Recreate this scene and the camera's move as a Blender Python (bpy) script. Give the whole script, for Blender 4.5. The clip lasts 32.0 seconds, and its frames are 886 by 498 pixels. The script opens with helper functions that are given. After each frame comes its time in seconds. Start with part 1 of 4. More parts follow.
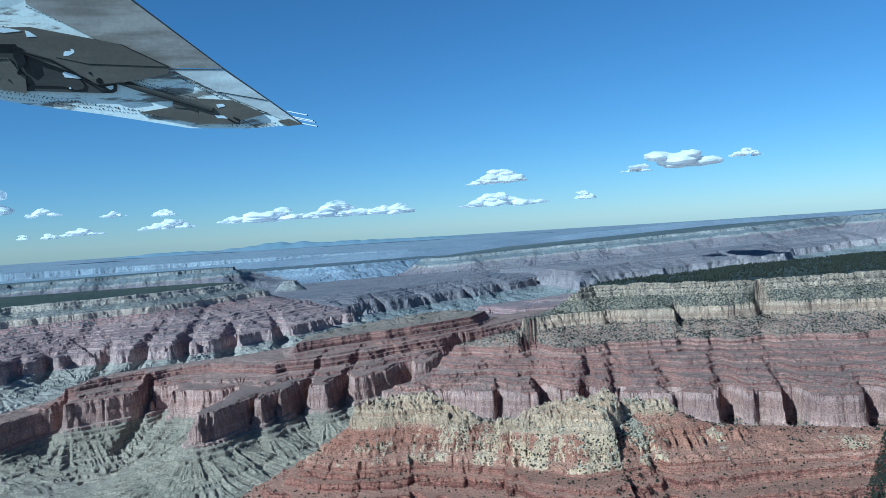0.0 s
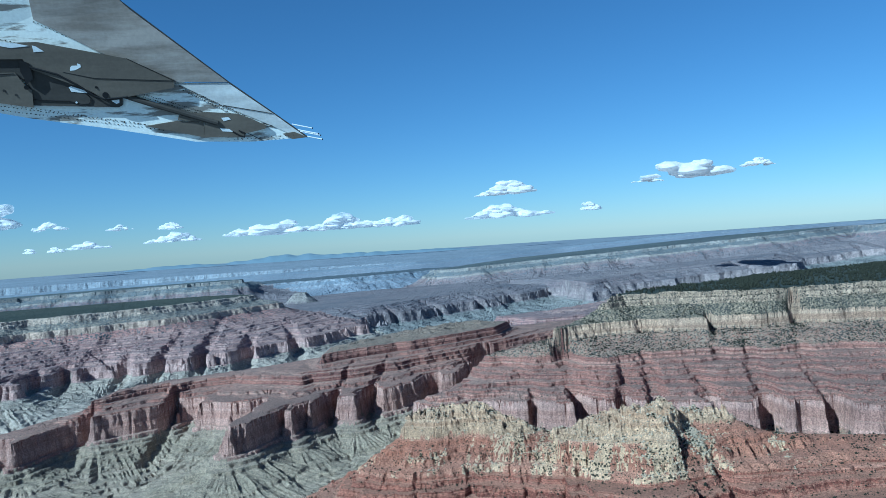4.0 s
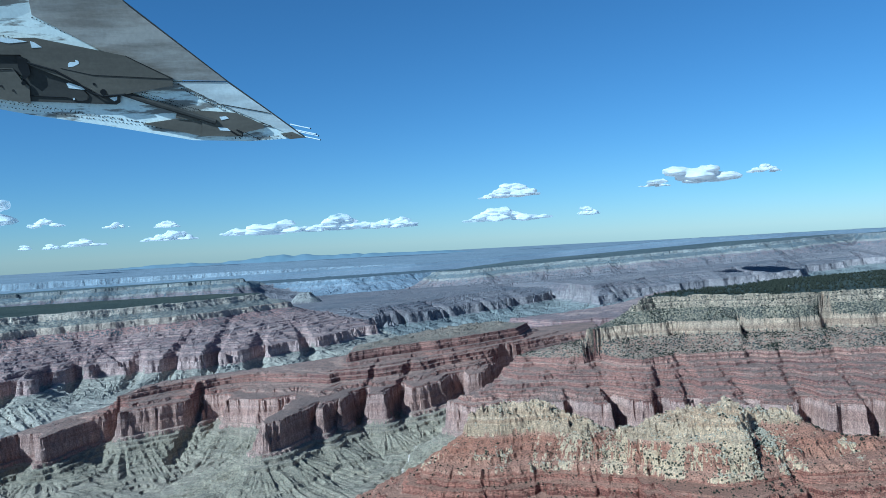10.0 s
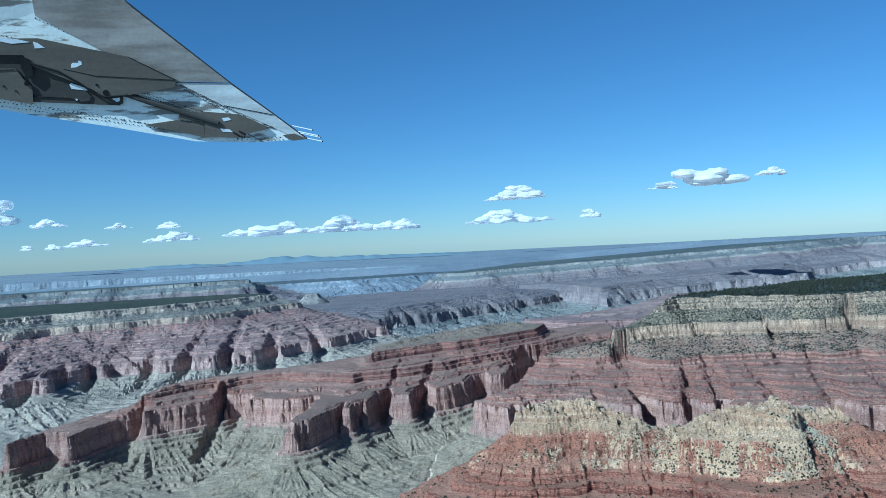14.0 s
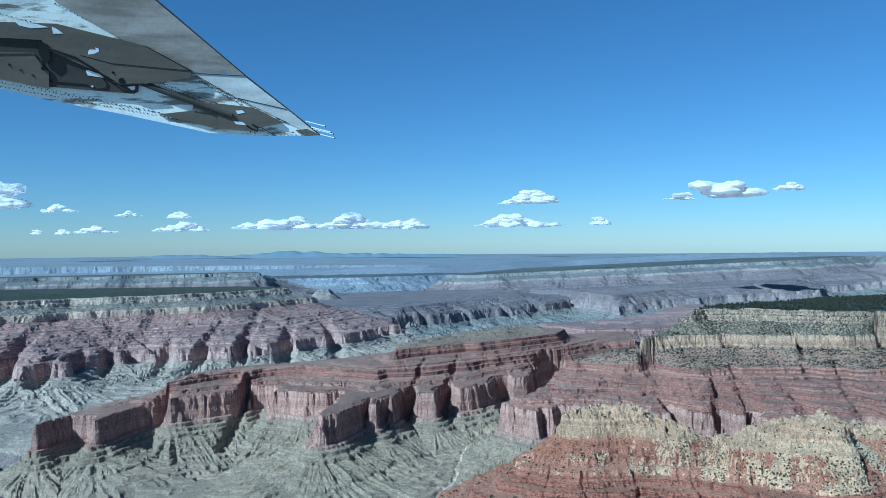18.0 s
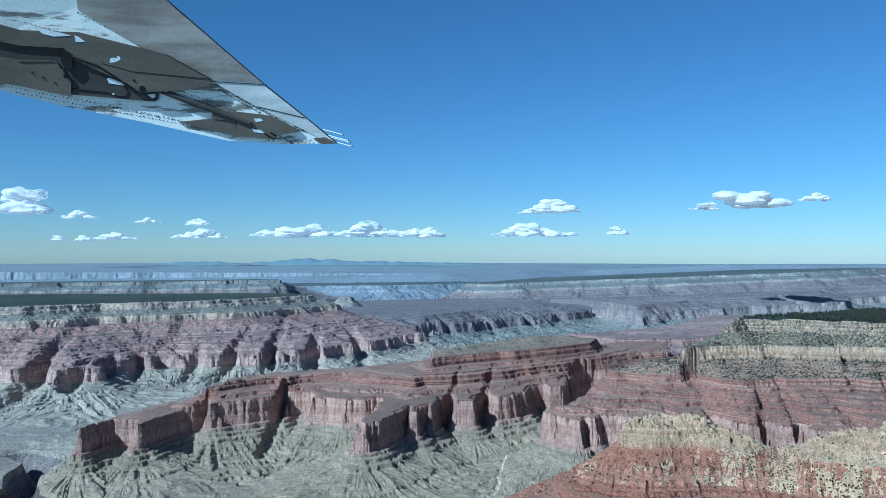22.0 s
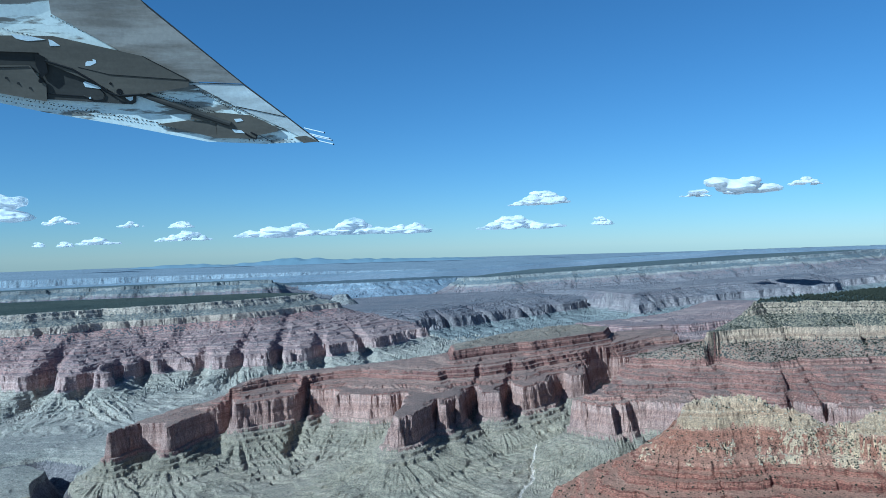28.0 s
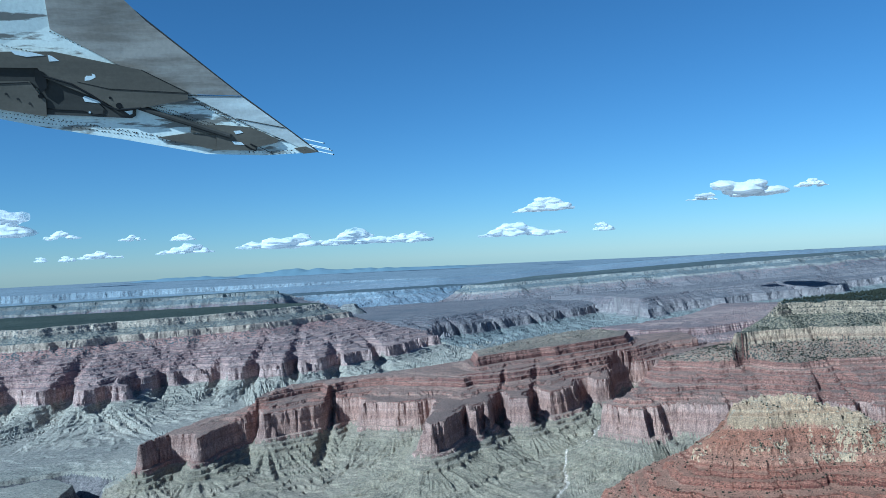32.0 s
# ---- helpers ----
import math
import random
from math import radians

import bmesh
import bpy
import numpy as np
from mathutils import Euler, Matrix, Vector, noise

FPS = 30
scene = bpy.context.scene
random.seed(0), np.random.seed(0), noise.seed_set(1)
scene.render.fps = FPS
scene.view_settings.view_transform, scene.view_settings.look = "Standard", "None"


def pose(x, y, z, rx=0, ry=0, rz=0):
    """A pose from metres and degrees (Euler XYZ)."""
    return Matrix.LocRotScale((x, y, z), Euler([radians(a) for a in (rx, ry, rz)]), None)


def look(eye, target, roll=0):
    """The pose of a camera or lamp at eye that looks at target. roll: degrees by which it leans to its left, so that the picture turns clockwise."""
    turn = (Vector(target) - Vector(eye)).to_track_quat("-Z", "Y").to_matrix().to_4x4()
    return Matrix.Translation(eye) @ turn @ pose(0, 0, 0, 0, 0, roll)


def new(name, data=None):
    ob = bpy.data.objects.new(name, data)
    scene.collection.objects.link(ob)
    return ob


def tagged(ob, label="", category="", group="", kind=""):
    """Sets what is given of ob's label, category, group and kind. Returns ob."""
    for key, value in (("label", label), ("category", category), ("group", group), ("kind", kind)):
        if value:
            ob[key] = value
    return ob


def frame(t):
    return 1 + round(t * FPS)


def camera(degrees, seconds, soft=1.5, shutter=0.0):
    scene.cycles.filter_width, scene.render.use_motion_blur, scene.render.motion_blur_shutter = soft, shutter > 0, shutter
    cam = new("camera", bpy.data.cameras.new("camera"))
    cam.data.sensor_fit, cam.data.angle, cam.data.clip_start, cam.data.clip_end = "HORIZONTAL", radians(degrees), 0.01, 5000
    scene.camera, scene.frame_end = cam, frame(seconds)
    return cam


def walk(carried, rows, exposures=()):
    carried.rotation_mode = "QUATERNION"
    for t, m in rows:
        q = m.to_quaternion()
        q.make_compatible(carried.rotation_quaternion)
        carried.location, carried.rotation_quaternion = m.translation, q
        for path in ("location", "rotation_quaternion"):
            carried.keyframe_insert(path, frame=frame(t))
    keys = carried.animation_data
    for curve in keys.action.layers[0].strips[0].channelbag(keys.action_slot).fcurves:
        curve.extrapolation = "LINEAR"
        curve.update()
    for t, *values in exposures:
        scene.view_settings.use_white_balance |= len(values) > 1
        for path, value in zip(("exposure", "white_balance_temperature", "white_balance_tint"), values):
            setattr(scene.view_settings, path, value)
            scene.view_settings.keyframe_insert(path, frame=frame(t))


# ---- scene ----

# The canyon stands at one twentieth of its true size, so that far rims stay within the lens's reach:
# one unit is twenty metres of rock.

# ---------------------------------------------------------------- camera
cam = camera(60.77, 32.0, soft=0.65)
PATH = (
    (0, 0.00, 0.00, 0.00, -0.327, -1.717, -3.581),
    (0.5, -1.60, 0.36, -0.07, -0.056, -2.403, -3.309),
    (1, -3.19, 0.70, -0.14, 0.153, -2.190, -3.058),
    (1.5, -4.78, 1.02, -0.21, 0.139, -1.759, -3.217),
    (2, -6.36, 1.31, -0.28, -0.031, -0.929, -3.436),
    (2.5, -7.94, 1.57, -0.34, -0.270, 0.017, -3.563),
    (3, -9.51, 1.82, -0.40, -0.323, 0.444, -3.859),
    (3.5, -11.08, 2.04, -0.46, -0.198, -0.095, -4.025),
    (4, -12.65, 2.25, -0.52, -0.152, -0.790, -3.855),
    (4.5, -14.21, 2.43, -0.58, -0.436, -1.216, -3.572),
    (6.5, -20.44, 3.01, -0.80, -0.890, -1.855, -3.269),
    (7, -22.00, 3.11, -0.85, -1.173, -1.515, -3.598),
    (7.5, -23.55, 3.20, -0.90, -1.288, -0.902, -3.824),
    (8, -25.10, 3.28, -0.95, -1.367, -0.309, -3.764),
    (8.5, -26.65, 3.35, -1.00, -1.411, 0.077, -3.562),
    (9, -28.20, 3.40, -1.05, -1.294, 0.308, -3.414),
    (9.5, -29.75, 3.45, -1.10, -1.006, 0.065, -3.314),
    (10, -31.29, 3.48, -1.15, -0.663, -0.611, -3.016),
    (10.5, -32.84, 3.51, -1.20, -0.513, -0.838, -2.966),
    (11, -34.39, 3.52, -1.24, -0.491, -0.337, -3.109),
    (11.5, -35.94, 3.53, -1.29, -0.629, 0.004, -3.341),
    (12, -37.48, 3.53, -1.34, -0.808, 0.085, -3.450),
    (12.5, -39.03, 3.53, -1.39, -0.834, -0.053, -3.412),
    (13, -40.58, 3.51, -1.43, -0.743, -0.310, -3.290),
    (13.5, -42.13, 3.50, -1.48, -0.694, -0.447, -3.042),
    (15.5, -48.34, 3.38, -1.68, -0.805, -0.174, -2.025),
    (16, -49.89, 3.34, -1.72, -0.796, 0.093, -1.753),
    (16.5, -51.45, 3.30, -1.77, -0.600, 0.301, -1.448),
    (17, -53.00, 3.26, -1.82, -0.615, 0.355, -0.923),
    (17.5, -54.56, 3.21, -1.87, -0.420, 0.037, -0.792),
    (18, -56.12, 3.16, -1.93, -0.282, -0.318, -0.348),
    (18.5, -57.68, 3.12, -1.98, -0.276, -0.623, -0.193),
    (19, -59.24, 3.07, -2.03, -0.094, -0.440, 0.004),
    (19.5, -60.80, 3.02, -2.08, 0.080, 0.625, 0.796),
    (20, -62.36, 2.97, -2.14, 0.125, 1.339, 0.590),
    (20.5, -63.93, 2.92, -2.19, 0.392, 1.346, 0.210),
    (21, -65.49, 2.87, -2.25, 0.602, 0.728, 0.268),
    (21.5, -67.06, 2.82, -2.31, 0.814, 0.237, 0.335),
    (22, -68.63, 2.77, -2.36, 0.772, 0.349, 0.101),
    (22.5, -70.20, 2.72, -2.42, 0.546, 0.918, -0.093),
    (23, -71.77, 2.68, -2.48, 0.312, 1.330, -0.639),
    (23.5, -73.34, 2.63, -2.54, 0.220, 1.491, -0.970),
    (24, -74.91, 2.59, -2.60, 0.219, 1.361, -1.195),
    (24.5, -76.48, 2.55, -2.67, 0.066, 0.786, -1.268),
    (26.5, -82.76, 2.40, -2.93, -1.354, 0.220, -1.348),
    (27, -84.34, 2.36, -2.99, -1.254, 0.209, -1.635),
    (27.5, -85.91, 2.33, -3.06, -0.910, -0.066, -1.658),
    (28, -87.48, 2.30, -3.13, -0.570, -0.031, -1.669),
    (28.5, -89.05, 2.27, -3.20, -0.497, -0.197, -1.698),
    (29, -90.61, 2.25, -3.27, -0.543, -0.436, -1.632),
    (29.5, -92.18, 2.22, -3.34, -0.662, -0.943, -1.671),
    (30, -93.75, 2.20, -3.42, -0.690, -0.519, -2.071),
    (30.5, -95.31, 2.18, -3.49, -0.871, 0.333, -2.434),
    (31, -96.87, 2.15, -3.57, -1.105, 0.888, -2.331),
    (31.5, -98.43, 2.13, -3.64, -1.078, 1.037, -2.437),
    (32, -99.99, 2.11, -3.72, -0.646, 0.606, -2.644),
)
walk(cam, [(t, Matrix.Translation((x, y, z)) @ pose(0, 0, 0, 90 + pitch, 0, yaw) @ pose(0, 0, 0, 0, 0, roll))
           for t, x, y, z, yaw, pitch, roll in PATH], exposures=[(0, 1.0, 4450, -9)])

# ---------------------------------------------------------------- light
SUN = Vector((-0.62, -0.57, 0.55)).normalized()
SUN_UP = math.asin(SUN.z)
world = bpy.data.worlds.new("sky")
scene.world = world
world.use_nodes = True
wn = world.node_tree.nodes
sky = wn.new("ShaderNodeTexSky")
sky.sky_type = "NISHITA"
sky.sun_disc = False
sky.sun_elevation = SUN_UP
sky.sun_rotation = math.atan2(SUN.x, SUN.y)
sky.altitude = 1500
sky.air_density, sky.dust_density, sky.ozone_density = 1.0, 0.35, 4.5
wn["Background"].inputs["Strength"].default_value = 0.0395
world.node_tree.links.new(sky.outputs[0], wn["Background"].inputs["Color"])
sun = new("sun", bpy.data.lights.new("sun", "SUN"))
sun.data.energy, sun.data.angle, sun.data.color = 3.3, radians(0.53), (1.0, 0.95, 0.87)
sun.matrix_world = look(SUN * 500, (0, 0, 0))
tagged(sun, kind="structure")


# ---------------------------------------------------------------- materials
class Mat:
    """A node material under construction."""

    def __init__(self, name, rough=0.95, metal=0.0):
        self.m = bpy.data.materials.new(name)
        self.m.use_nodes = True
        self.t = self.m.node_tree
        self.bsdf = self.t.nodes["Principled BSDF"]
        self.bsdf.inputs["Roughness"].default_value = rough
        self.bsdf.inputs["Metallic"].default_value = metal
        self.bsdf.inputs["Specular IOR Level"].default_value = 0.15 if metal == 0 else 0.5
        self.pos = self.node("ShaderNodeNewGeometry").outputs["Position"]

    def node(self, kind, **props):
        n = self.t.nodes.new(kind)
        for k, v in props.items():
            setattr(n, k, v)
        return n

    def link(self, a, b):
        self.t.links.new(a, b)

    def scaled(self, sx, sy, sz):
        n = self.node("ShaderNodeVectorMath", operation="MULTIPLY")
        self.link(self.pos, n.inputs[0])
        n.inputs[1].default_value = (sx, sy, sz)
        return n.outputs[0]

    def noise(self, scale, detail=4.0, rough=0.6, vec=None):
        n = self.node("ShaderNodeTexNoise")
        n.inputs["Scale"].default_value = scale
        n.inputs["Detail"].default_value = detail
        n.inputs["Roughness"].default_value = rough
        self.link(vec or self.pos, n.inputs["Vector"])
        return n.outputs["Fac"]

    def ramp(self, fac, stops):
        n = self.node("ShaderNodeValToRGB")
        e = n.color_ramp.elements
        e[0].position, e[0].color = stops[0][0], (*stops[0][1], 1)
        e[1].position, e[1].color = stops[-1][0], (*stops[-1][1], 1)
        for p, c in stops[1:-1]:
            e.new(p).color = (*c, 1)
        self.link(fac, n.inputs[0])
        return n.outputs[0]

    def grey(self, fac, lo, hi):
        return self.ramp(fac, [(lo, (0, 0, 0)), (hi, (1, 1, 1))])

    def mix(self, fac, a, b, mode="MIX"):
        n = self.node("ShaderNodeMix", data_type="RGBA", blend_type=mode)
        for sock, v in ((n.inputs[0], fac), (n.inputs[6], a), (n.inputs[7], b)):
            if isinstance(v, tuple):
                sock.default_value = (*v, 1)
            elif isinstance(v, (int, float)):
                sock.default_value = v
            else:
                self.link(v, sock)
        return n.outputs[2]

    def bump(self, height, strength, distance):
        n = self.node("ShaderNodeBump")
        n.inputs["Strength"].default_value = strength
        n.inputs["Distance"].default_value = distance
        self.link(height, n.inputs["Height"])
        self.link(n.outputs[0], self.bsdf.inputs["Normal"])

    def done(self, colour):
        self.link(colour, self.bsdf.inputs["Base Color"])
        return self.m


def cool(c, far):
    """The same beds farther off: aerial haze mixed into base colour, greyer and bluer."""
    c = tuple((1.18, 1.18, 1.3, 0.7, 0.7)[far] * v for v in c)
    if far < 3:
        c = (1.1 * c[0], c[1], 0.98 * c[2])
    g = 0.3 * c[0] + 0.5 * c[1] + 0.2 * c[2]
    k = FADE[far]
    haze_blue = (0.22, 0.27, 0.33)
    return tuple((c[i] * (1 - 0.5 * k) + g * 0.5 * k) * (1 - k) + haze_blue[i] * k for i in range(3))


# Share of haze in the base colour, from near rock to horizon.
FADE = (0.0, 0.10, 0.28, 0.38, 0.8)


def bedded(name, stops, grain, bed, far=0, streak=0.35, soil=None, cover=(0.5, 0.62), dots=0.0, plump=0.55, flat=0.0):
    """Rock in flat beds: colours by depth below the rim with wavy edges, upright streaks, patches of soil and rubble, dust on what lies flat."""
    m = Mat(name)
    depth = m.node("ShaderNodeAttribute", attribute_name="strata").outputs["Fac"]
    split = m.node("ShaderNodeSeparateXYZ")
    m.link(m.scaled(0.006, 0.006, 0.0), split.inputs[0])
    layer = m.node("ShaderNodeCombineXYZ")
    m.link(split.outputs[0], layer.inputs[0])
    m.link(split.outputs[1], layer.inputs[1])
    m.link(depth, layer.inputs[2])
    slow = m.noise(0.05 / grain, 3)
    beds = m.noise(bed / grain**0.4, 3, 0.6, layer.outputs[0])
    fine = m.noise(0.9 / grain, 6, 0.7, m.scaled(1, 1, 0.16))
    spots = m.noise(1.6 / grain, 5, 0.65)
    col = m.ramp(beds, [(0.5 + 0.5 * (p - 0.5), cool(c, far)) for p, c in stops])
    dark = m.mix(streak, (1, 1, 1), m.ramp(fine, [(0.38, (0.42, 0.40, 0.42)), (0.5, (0.97, 0.95, 0.93)), (0.62, (1.3, 1.25, 1.2))]), "MULTIPLY")
    col = m.mix(1.0, col, dark, "MULTIPLY")
    col = m.mix(0.45, col, m.ramp(slow, [(0.36, (0.7, 0.7, 0.74)), (0.64, (1.25, 1.2, 1.16))]), "MULTIPLY")
    grit = m.noise(3.2 / grain, 3, 0.7)
    col = m.mix(0.9, col, m.ramp(grit, [(0.36, (0.5, 0.5, 0.52)), (0.64, (1.4, 1.38, 1.35))]), "MULTIPLY")
    if soil:
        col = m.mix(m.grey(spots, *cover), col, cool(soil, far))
        if flat:
            facing = m.node("ShaderNodeSeparateXYZ")
            m.link(m.node("ShaderNodeNewGeometry").outputs["True Normal"], facing.inputs[0])
            lying = m.node("ShaderNodeMath", operation="MULTIPLY")
            m.link(m.grey(facing.outputs[2], 0.62, 0.9), lying.inputs[0])
            lying.inputs[1].default_value = flat
            dust = m.mix(0.8, cool(soil, far), m.ramp(grit, [(0.36, (0.62, 0.62, 0.62)), (0.64, (1.3, 1.3, 1.3))]), "MULTIPLY")
            col = m.mix(lying.outputs[0], col, dust)
    if dots:
        cells = m.node("ShaderNodeTexVoronoi")
        cells.inputs["Scale"].default_value = dots / grain
        m.link(m.pos, cells.inputs["Vector"])
        thick = m.noise(0.25 / grain, 3)
        size = m.node("ShaderNodeMath", operation="MULTIPLY")
        size.inputs[1].default_value = plump
        m.link(thick, size.inputs[0])
        near = m.node("ShaderNodeMath", operation="LESS_THAN")
        m.link(cells.outputs["Distance"], near.inputs[0])
        m.link(size.outputs[0], near.inputs[1])
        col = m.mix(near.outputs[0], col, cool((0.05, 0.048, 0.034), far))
    h = m.noise(1.3 / grain, 7, 0.8, m.scaled(1, 1, 3))
    m.bump(h, 0.9, 0.9 * min(grain, 1.6))
    return m.done(col)


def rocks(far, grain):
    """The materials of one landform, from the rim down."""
    tag = ("", "", "_hazed", "_dim", "_remote")[far]
    grey_green = (0.078, 0.078, 0.05)
    return {
        "kaibab": bedded("cream_limestone" + tag, [(0.3, (0.34, 0.29, 0.20)), (0.5, (0.46, 0.395, 0.275)), (0.7, (0.31, 0.265, 0.185))], grain, 0.5, far, 0.8, grey_green, (0.58, 0.70), 1.5, 0.6),
        "toroweap": bedded("brushy_slope" + tag, [(0.3, (0.25, 0.22, 0.145)), (0.7, (0.33, 0.29, 0.19))], grain, 0.3, far, 0.4, grey_green, (0.46, 0.62), 1.7, 0.85),
        "coconino": bedded("buff_sandstone" + tag, [(0.3, (0.37, 0.29, 0.19)), (0.5, (0.48, 0.39, 0.265)), (0.7, (0.35, 0.26, 0.17))], grain, 0.35, far, 0.5 if far else 0.3),
        "hermit": bedded("red_shale_slope" + tag, [(0.35, (0.29, 0.15, 0.10)), (0.65, (0.36, 0.22, 0.155))] if far == 0 else [(0.35, (0.33, 0.18, 0.12)), (0.65, (0.38, 0.24, 0.16))] if far == 1 else [(0.35, (0.30, 0.13, 0.085)), (0.65, (0.36, 0.19, 0.13))], grain, 0.3, far, 0.3, (0.33, 0.27, 0.18) if far == 0 else (0.27, 0.235, 0.16), ((0.62, 0.76), (0.42, 0.58), (0.54, 0.7), (0.54, 0.7), (0.5, 0.66))[far], 1.6, 0.8 if far else 0.5),
        "supai": bedded("red_ledges" + tag, [(0.32, (0.15, 0.066, 0.05)), (0.42, (0.33, 0.165, 0.115)), (0.48, (0.16, 0.078, 0.058)), (0.55, (0.36, 0.19, 0.135)), (0.62, (0.20, 0.10, 0.074)), (0.7, (0.39, 0.24, 0.175))], grain, 1.5, far, 0.45, (0.25, 0.20, 0.15) if far else (0.34, 0.22, 0.15), (0.58, 0.72), 1.5, 0.42, 0.5 if far < 2 else 0.3),
        "redwall": bedded("red_limestone_wall" + tag, [(0.3, (0.33, 0.21, 0.165)), (0.6, (0.45, 0.325, 0.265)), (0.75, (0.38, 0.245, 0.195))], grain, 0.25, far, 0.5, (0.30, 0.24, 0.17), (0.62, 0.75), flat=0.6),
        "tonto": bedded("grey_green_shale" + tag, [(0.3, (0.27, 0.245, 0.17)), (0.45, (0.36, 0.325, 0.23)), (0.52, (0.25, 0.23, 0.16)), (0.6, (0.38, 0.34, 0.245)), (0.7, (0.29, 0.26, 0.19))], grain, 0.35, far, 0.5, (0.27, 0.25, 0.17), (0.5, 0.64)),
        "rubble": bedded("pale_rubble" + tag, [(0.3, (0.42, 0.345, 0.225)), (0.7, (0.53, 0.44, 0.295))], grain, 0.3, far, 0.5, (0.34, 0.17, 0.10), (0.56, 0.70), 1.5, 0.7),
        "sand": bedded("pale_sand" + tag, [(0.3, (0.50, 0.46, 0.38)), (0.7, (0.60, 0.56, 0.47))], grain, 0.3, far, 0.2),
        "schist": bedded("dark_schist" + tag, [(0.3, (0.10, 0.085, 0.075)), (0.7, (0.17, 0.14, 0.12))], grain, 0.3, far, 0.7),
        "bench": bedded("stony_bench" + tag, [(0.3, (0.23, 0.165, 0.115)), (0.7, (0.31, 0.24, 0.165))], grain, 0.4, far, 0.3, (0.19, 0.17, 0.12), (0.42, 0.58), 1.2),
        "forest": bedded("forest_floor" + tag, [(0.3, (0.020, 0.030, 0.018)), (0.7, (0.045, 0.052, 0.03))], grain, 0.2, (0, 1, 1, 2, 3)[far], 0.3),
    }


# ---------------------------------------------------------------- land shape
CHANCE = np.random.default_rng(77).random(65536).astype(np.float32)


def vnoise(x, y, seed):
    """Smooth noise from 0 to 1 on a unit lattice."""
    ix, iy = np.floor(x), np.floor(y)
    fx, fy = (x - ix).astype(np.float32), (y - iy).astype(np.float32)
    fx, fy = fx * fx * (3 - 2 * fx), fy * fy * (3 - 2 * fy)
    h = ix.astype(np.int32) * np.int32(40503) + iy.astype(np.int32) * np.int32(30011) + np.int32((seed * 7919) & 65535)

    def at(k):
        return CHANCE[(k ^ (k >> 9)) & 65535]

    a, b, c, d = at(h), at(h + np.int32(40503)), at(h + np.int32(30011)), at(h + np.int32(70514))
    return (a + (b - a) * fx) * (1 - fy) + (c + (d - c) * fx) * fy


def fbm(x, y, size, octaves, seed, gain=0.5):
    """Rolling noise from -1 to 1, whose largest waves are of that size."""
    total, amp, norm = 0.0, 1.0, 0.0
    for o in range(octaves):
        k = 2.03**o / size
        total = total + amp * (2 * vnoise(x * k + 17.3 * o, y * k - 9.1 * o, seed + o) - 1)
        norm += amp
        amp *= gain
    return total / norm


def ridged(x, y, size, octaves, seed, gain=0.5):
    """Sharp crests and round hollows, from 0 (hollow) to 1 (crest)."""
    total, amp, norm = 0.0, 1.0, 0.0
    for o in range(octaves):
        k = 2.03**o / size
        total = total + amp * (1 - abs(2 * vnoise(x * k + 5.7 * o, y * k + 3.3 * o, seed + o) - 1))
        norm += amp
        amp *= gain
    return total / norm


def cells(x, y, size, seed):
    """Blocks between rock joints: one chance value from 0 to 1 each."""
    wx, wy = x / size + 0.35 * fbm(x, y, 2.5 * size, 2, seed + 3), y / size + 0.35 * fbm(x, y, 2.5 * size, 2, seed + 5)
    h = np.floor(wx).astype(np.int32) * np.int32(40503) + np.floor(wy).astype(np.int32) * np.int32(30011) + np.int32((seed * 7919) & 65535)
    return CHANCE[(h ^ (h >> 9)) & 65535]


def outline(x, y, poly):
    """How far each place lies outside the closed outline (inside: negative), and how far round it the nearest place is."""
    best = np.full(x.shape, 1e12)
    fx, fy, run = np.zeros_like(x), np.zeros_like(x), np.zeros_like(x)
    length = 0.0
    inside = np.zeros(x.shape, bool)
    for (ax, ay), (bx, by) in zip(poly, poly[1:] + poly[:1]):
        dx, dy = bx - ax, by - ay
        k = np.clip(((x - ax) * dx + (y - ay) * dy) / (dx * dx + dy * dy), 0, 1)
        px, py = ax + k * dx, ay + k * dy
        d = (x - px) ** 2 + (y - py) ** 2
        near = d < best
        best[near] = d[near]
        fx[near], fy[near] = px[near], py[near]
        run[near] = (length + k * math.hypot(dx, dy))[near]
        length += math.hypot(dx, dy)
        if dy:
            inside ^= ((ay > y) != (by > y)) & (x < ax + (y - ay) * dx / dy)
    return np.where(inside, -1, 1) * np.sqrt(best), run + 16.0 * np.arctan2(y - fy, x - fx)


def dip(x, y):
    """The rim's height, from which all beds are counted."""
    k = np.clip((y - 500) / 1000, 0, 1)
    k = k * k * (3 - 2 * k)
    return -24.6 - 0.0262 * y + np.where(x > 0, 0.04 * k * np.minimum(x, 900), 0.015 * x)


def steps(top, n, drop, run, riser=0.78, part=0.16):
    """A stair of n ledges: (distance, fall) pairs that begin at the given pair."""
    d, z = top
    out = []
    for i in range(n):
        out += [(d + part * run / n, z - riser * drop / n), (d + run / n, z - drop / n)]
        d, z = out[-1]
    return out


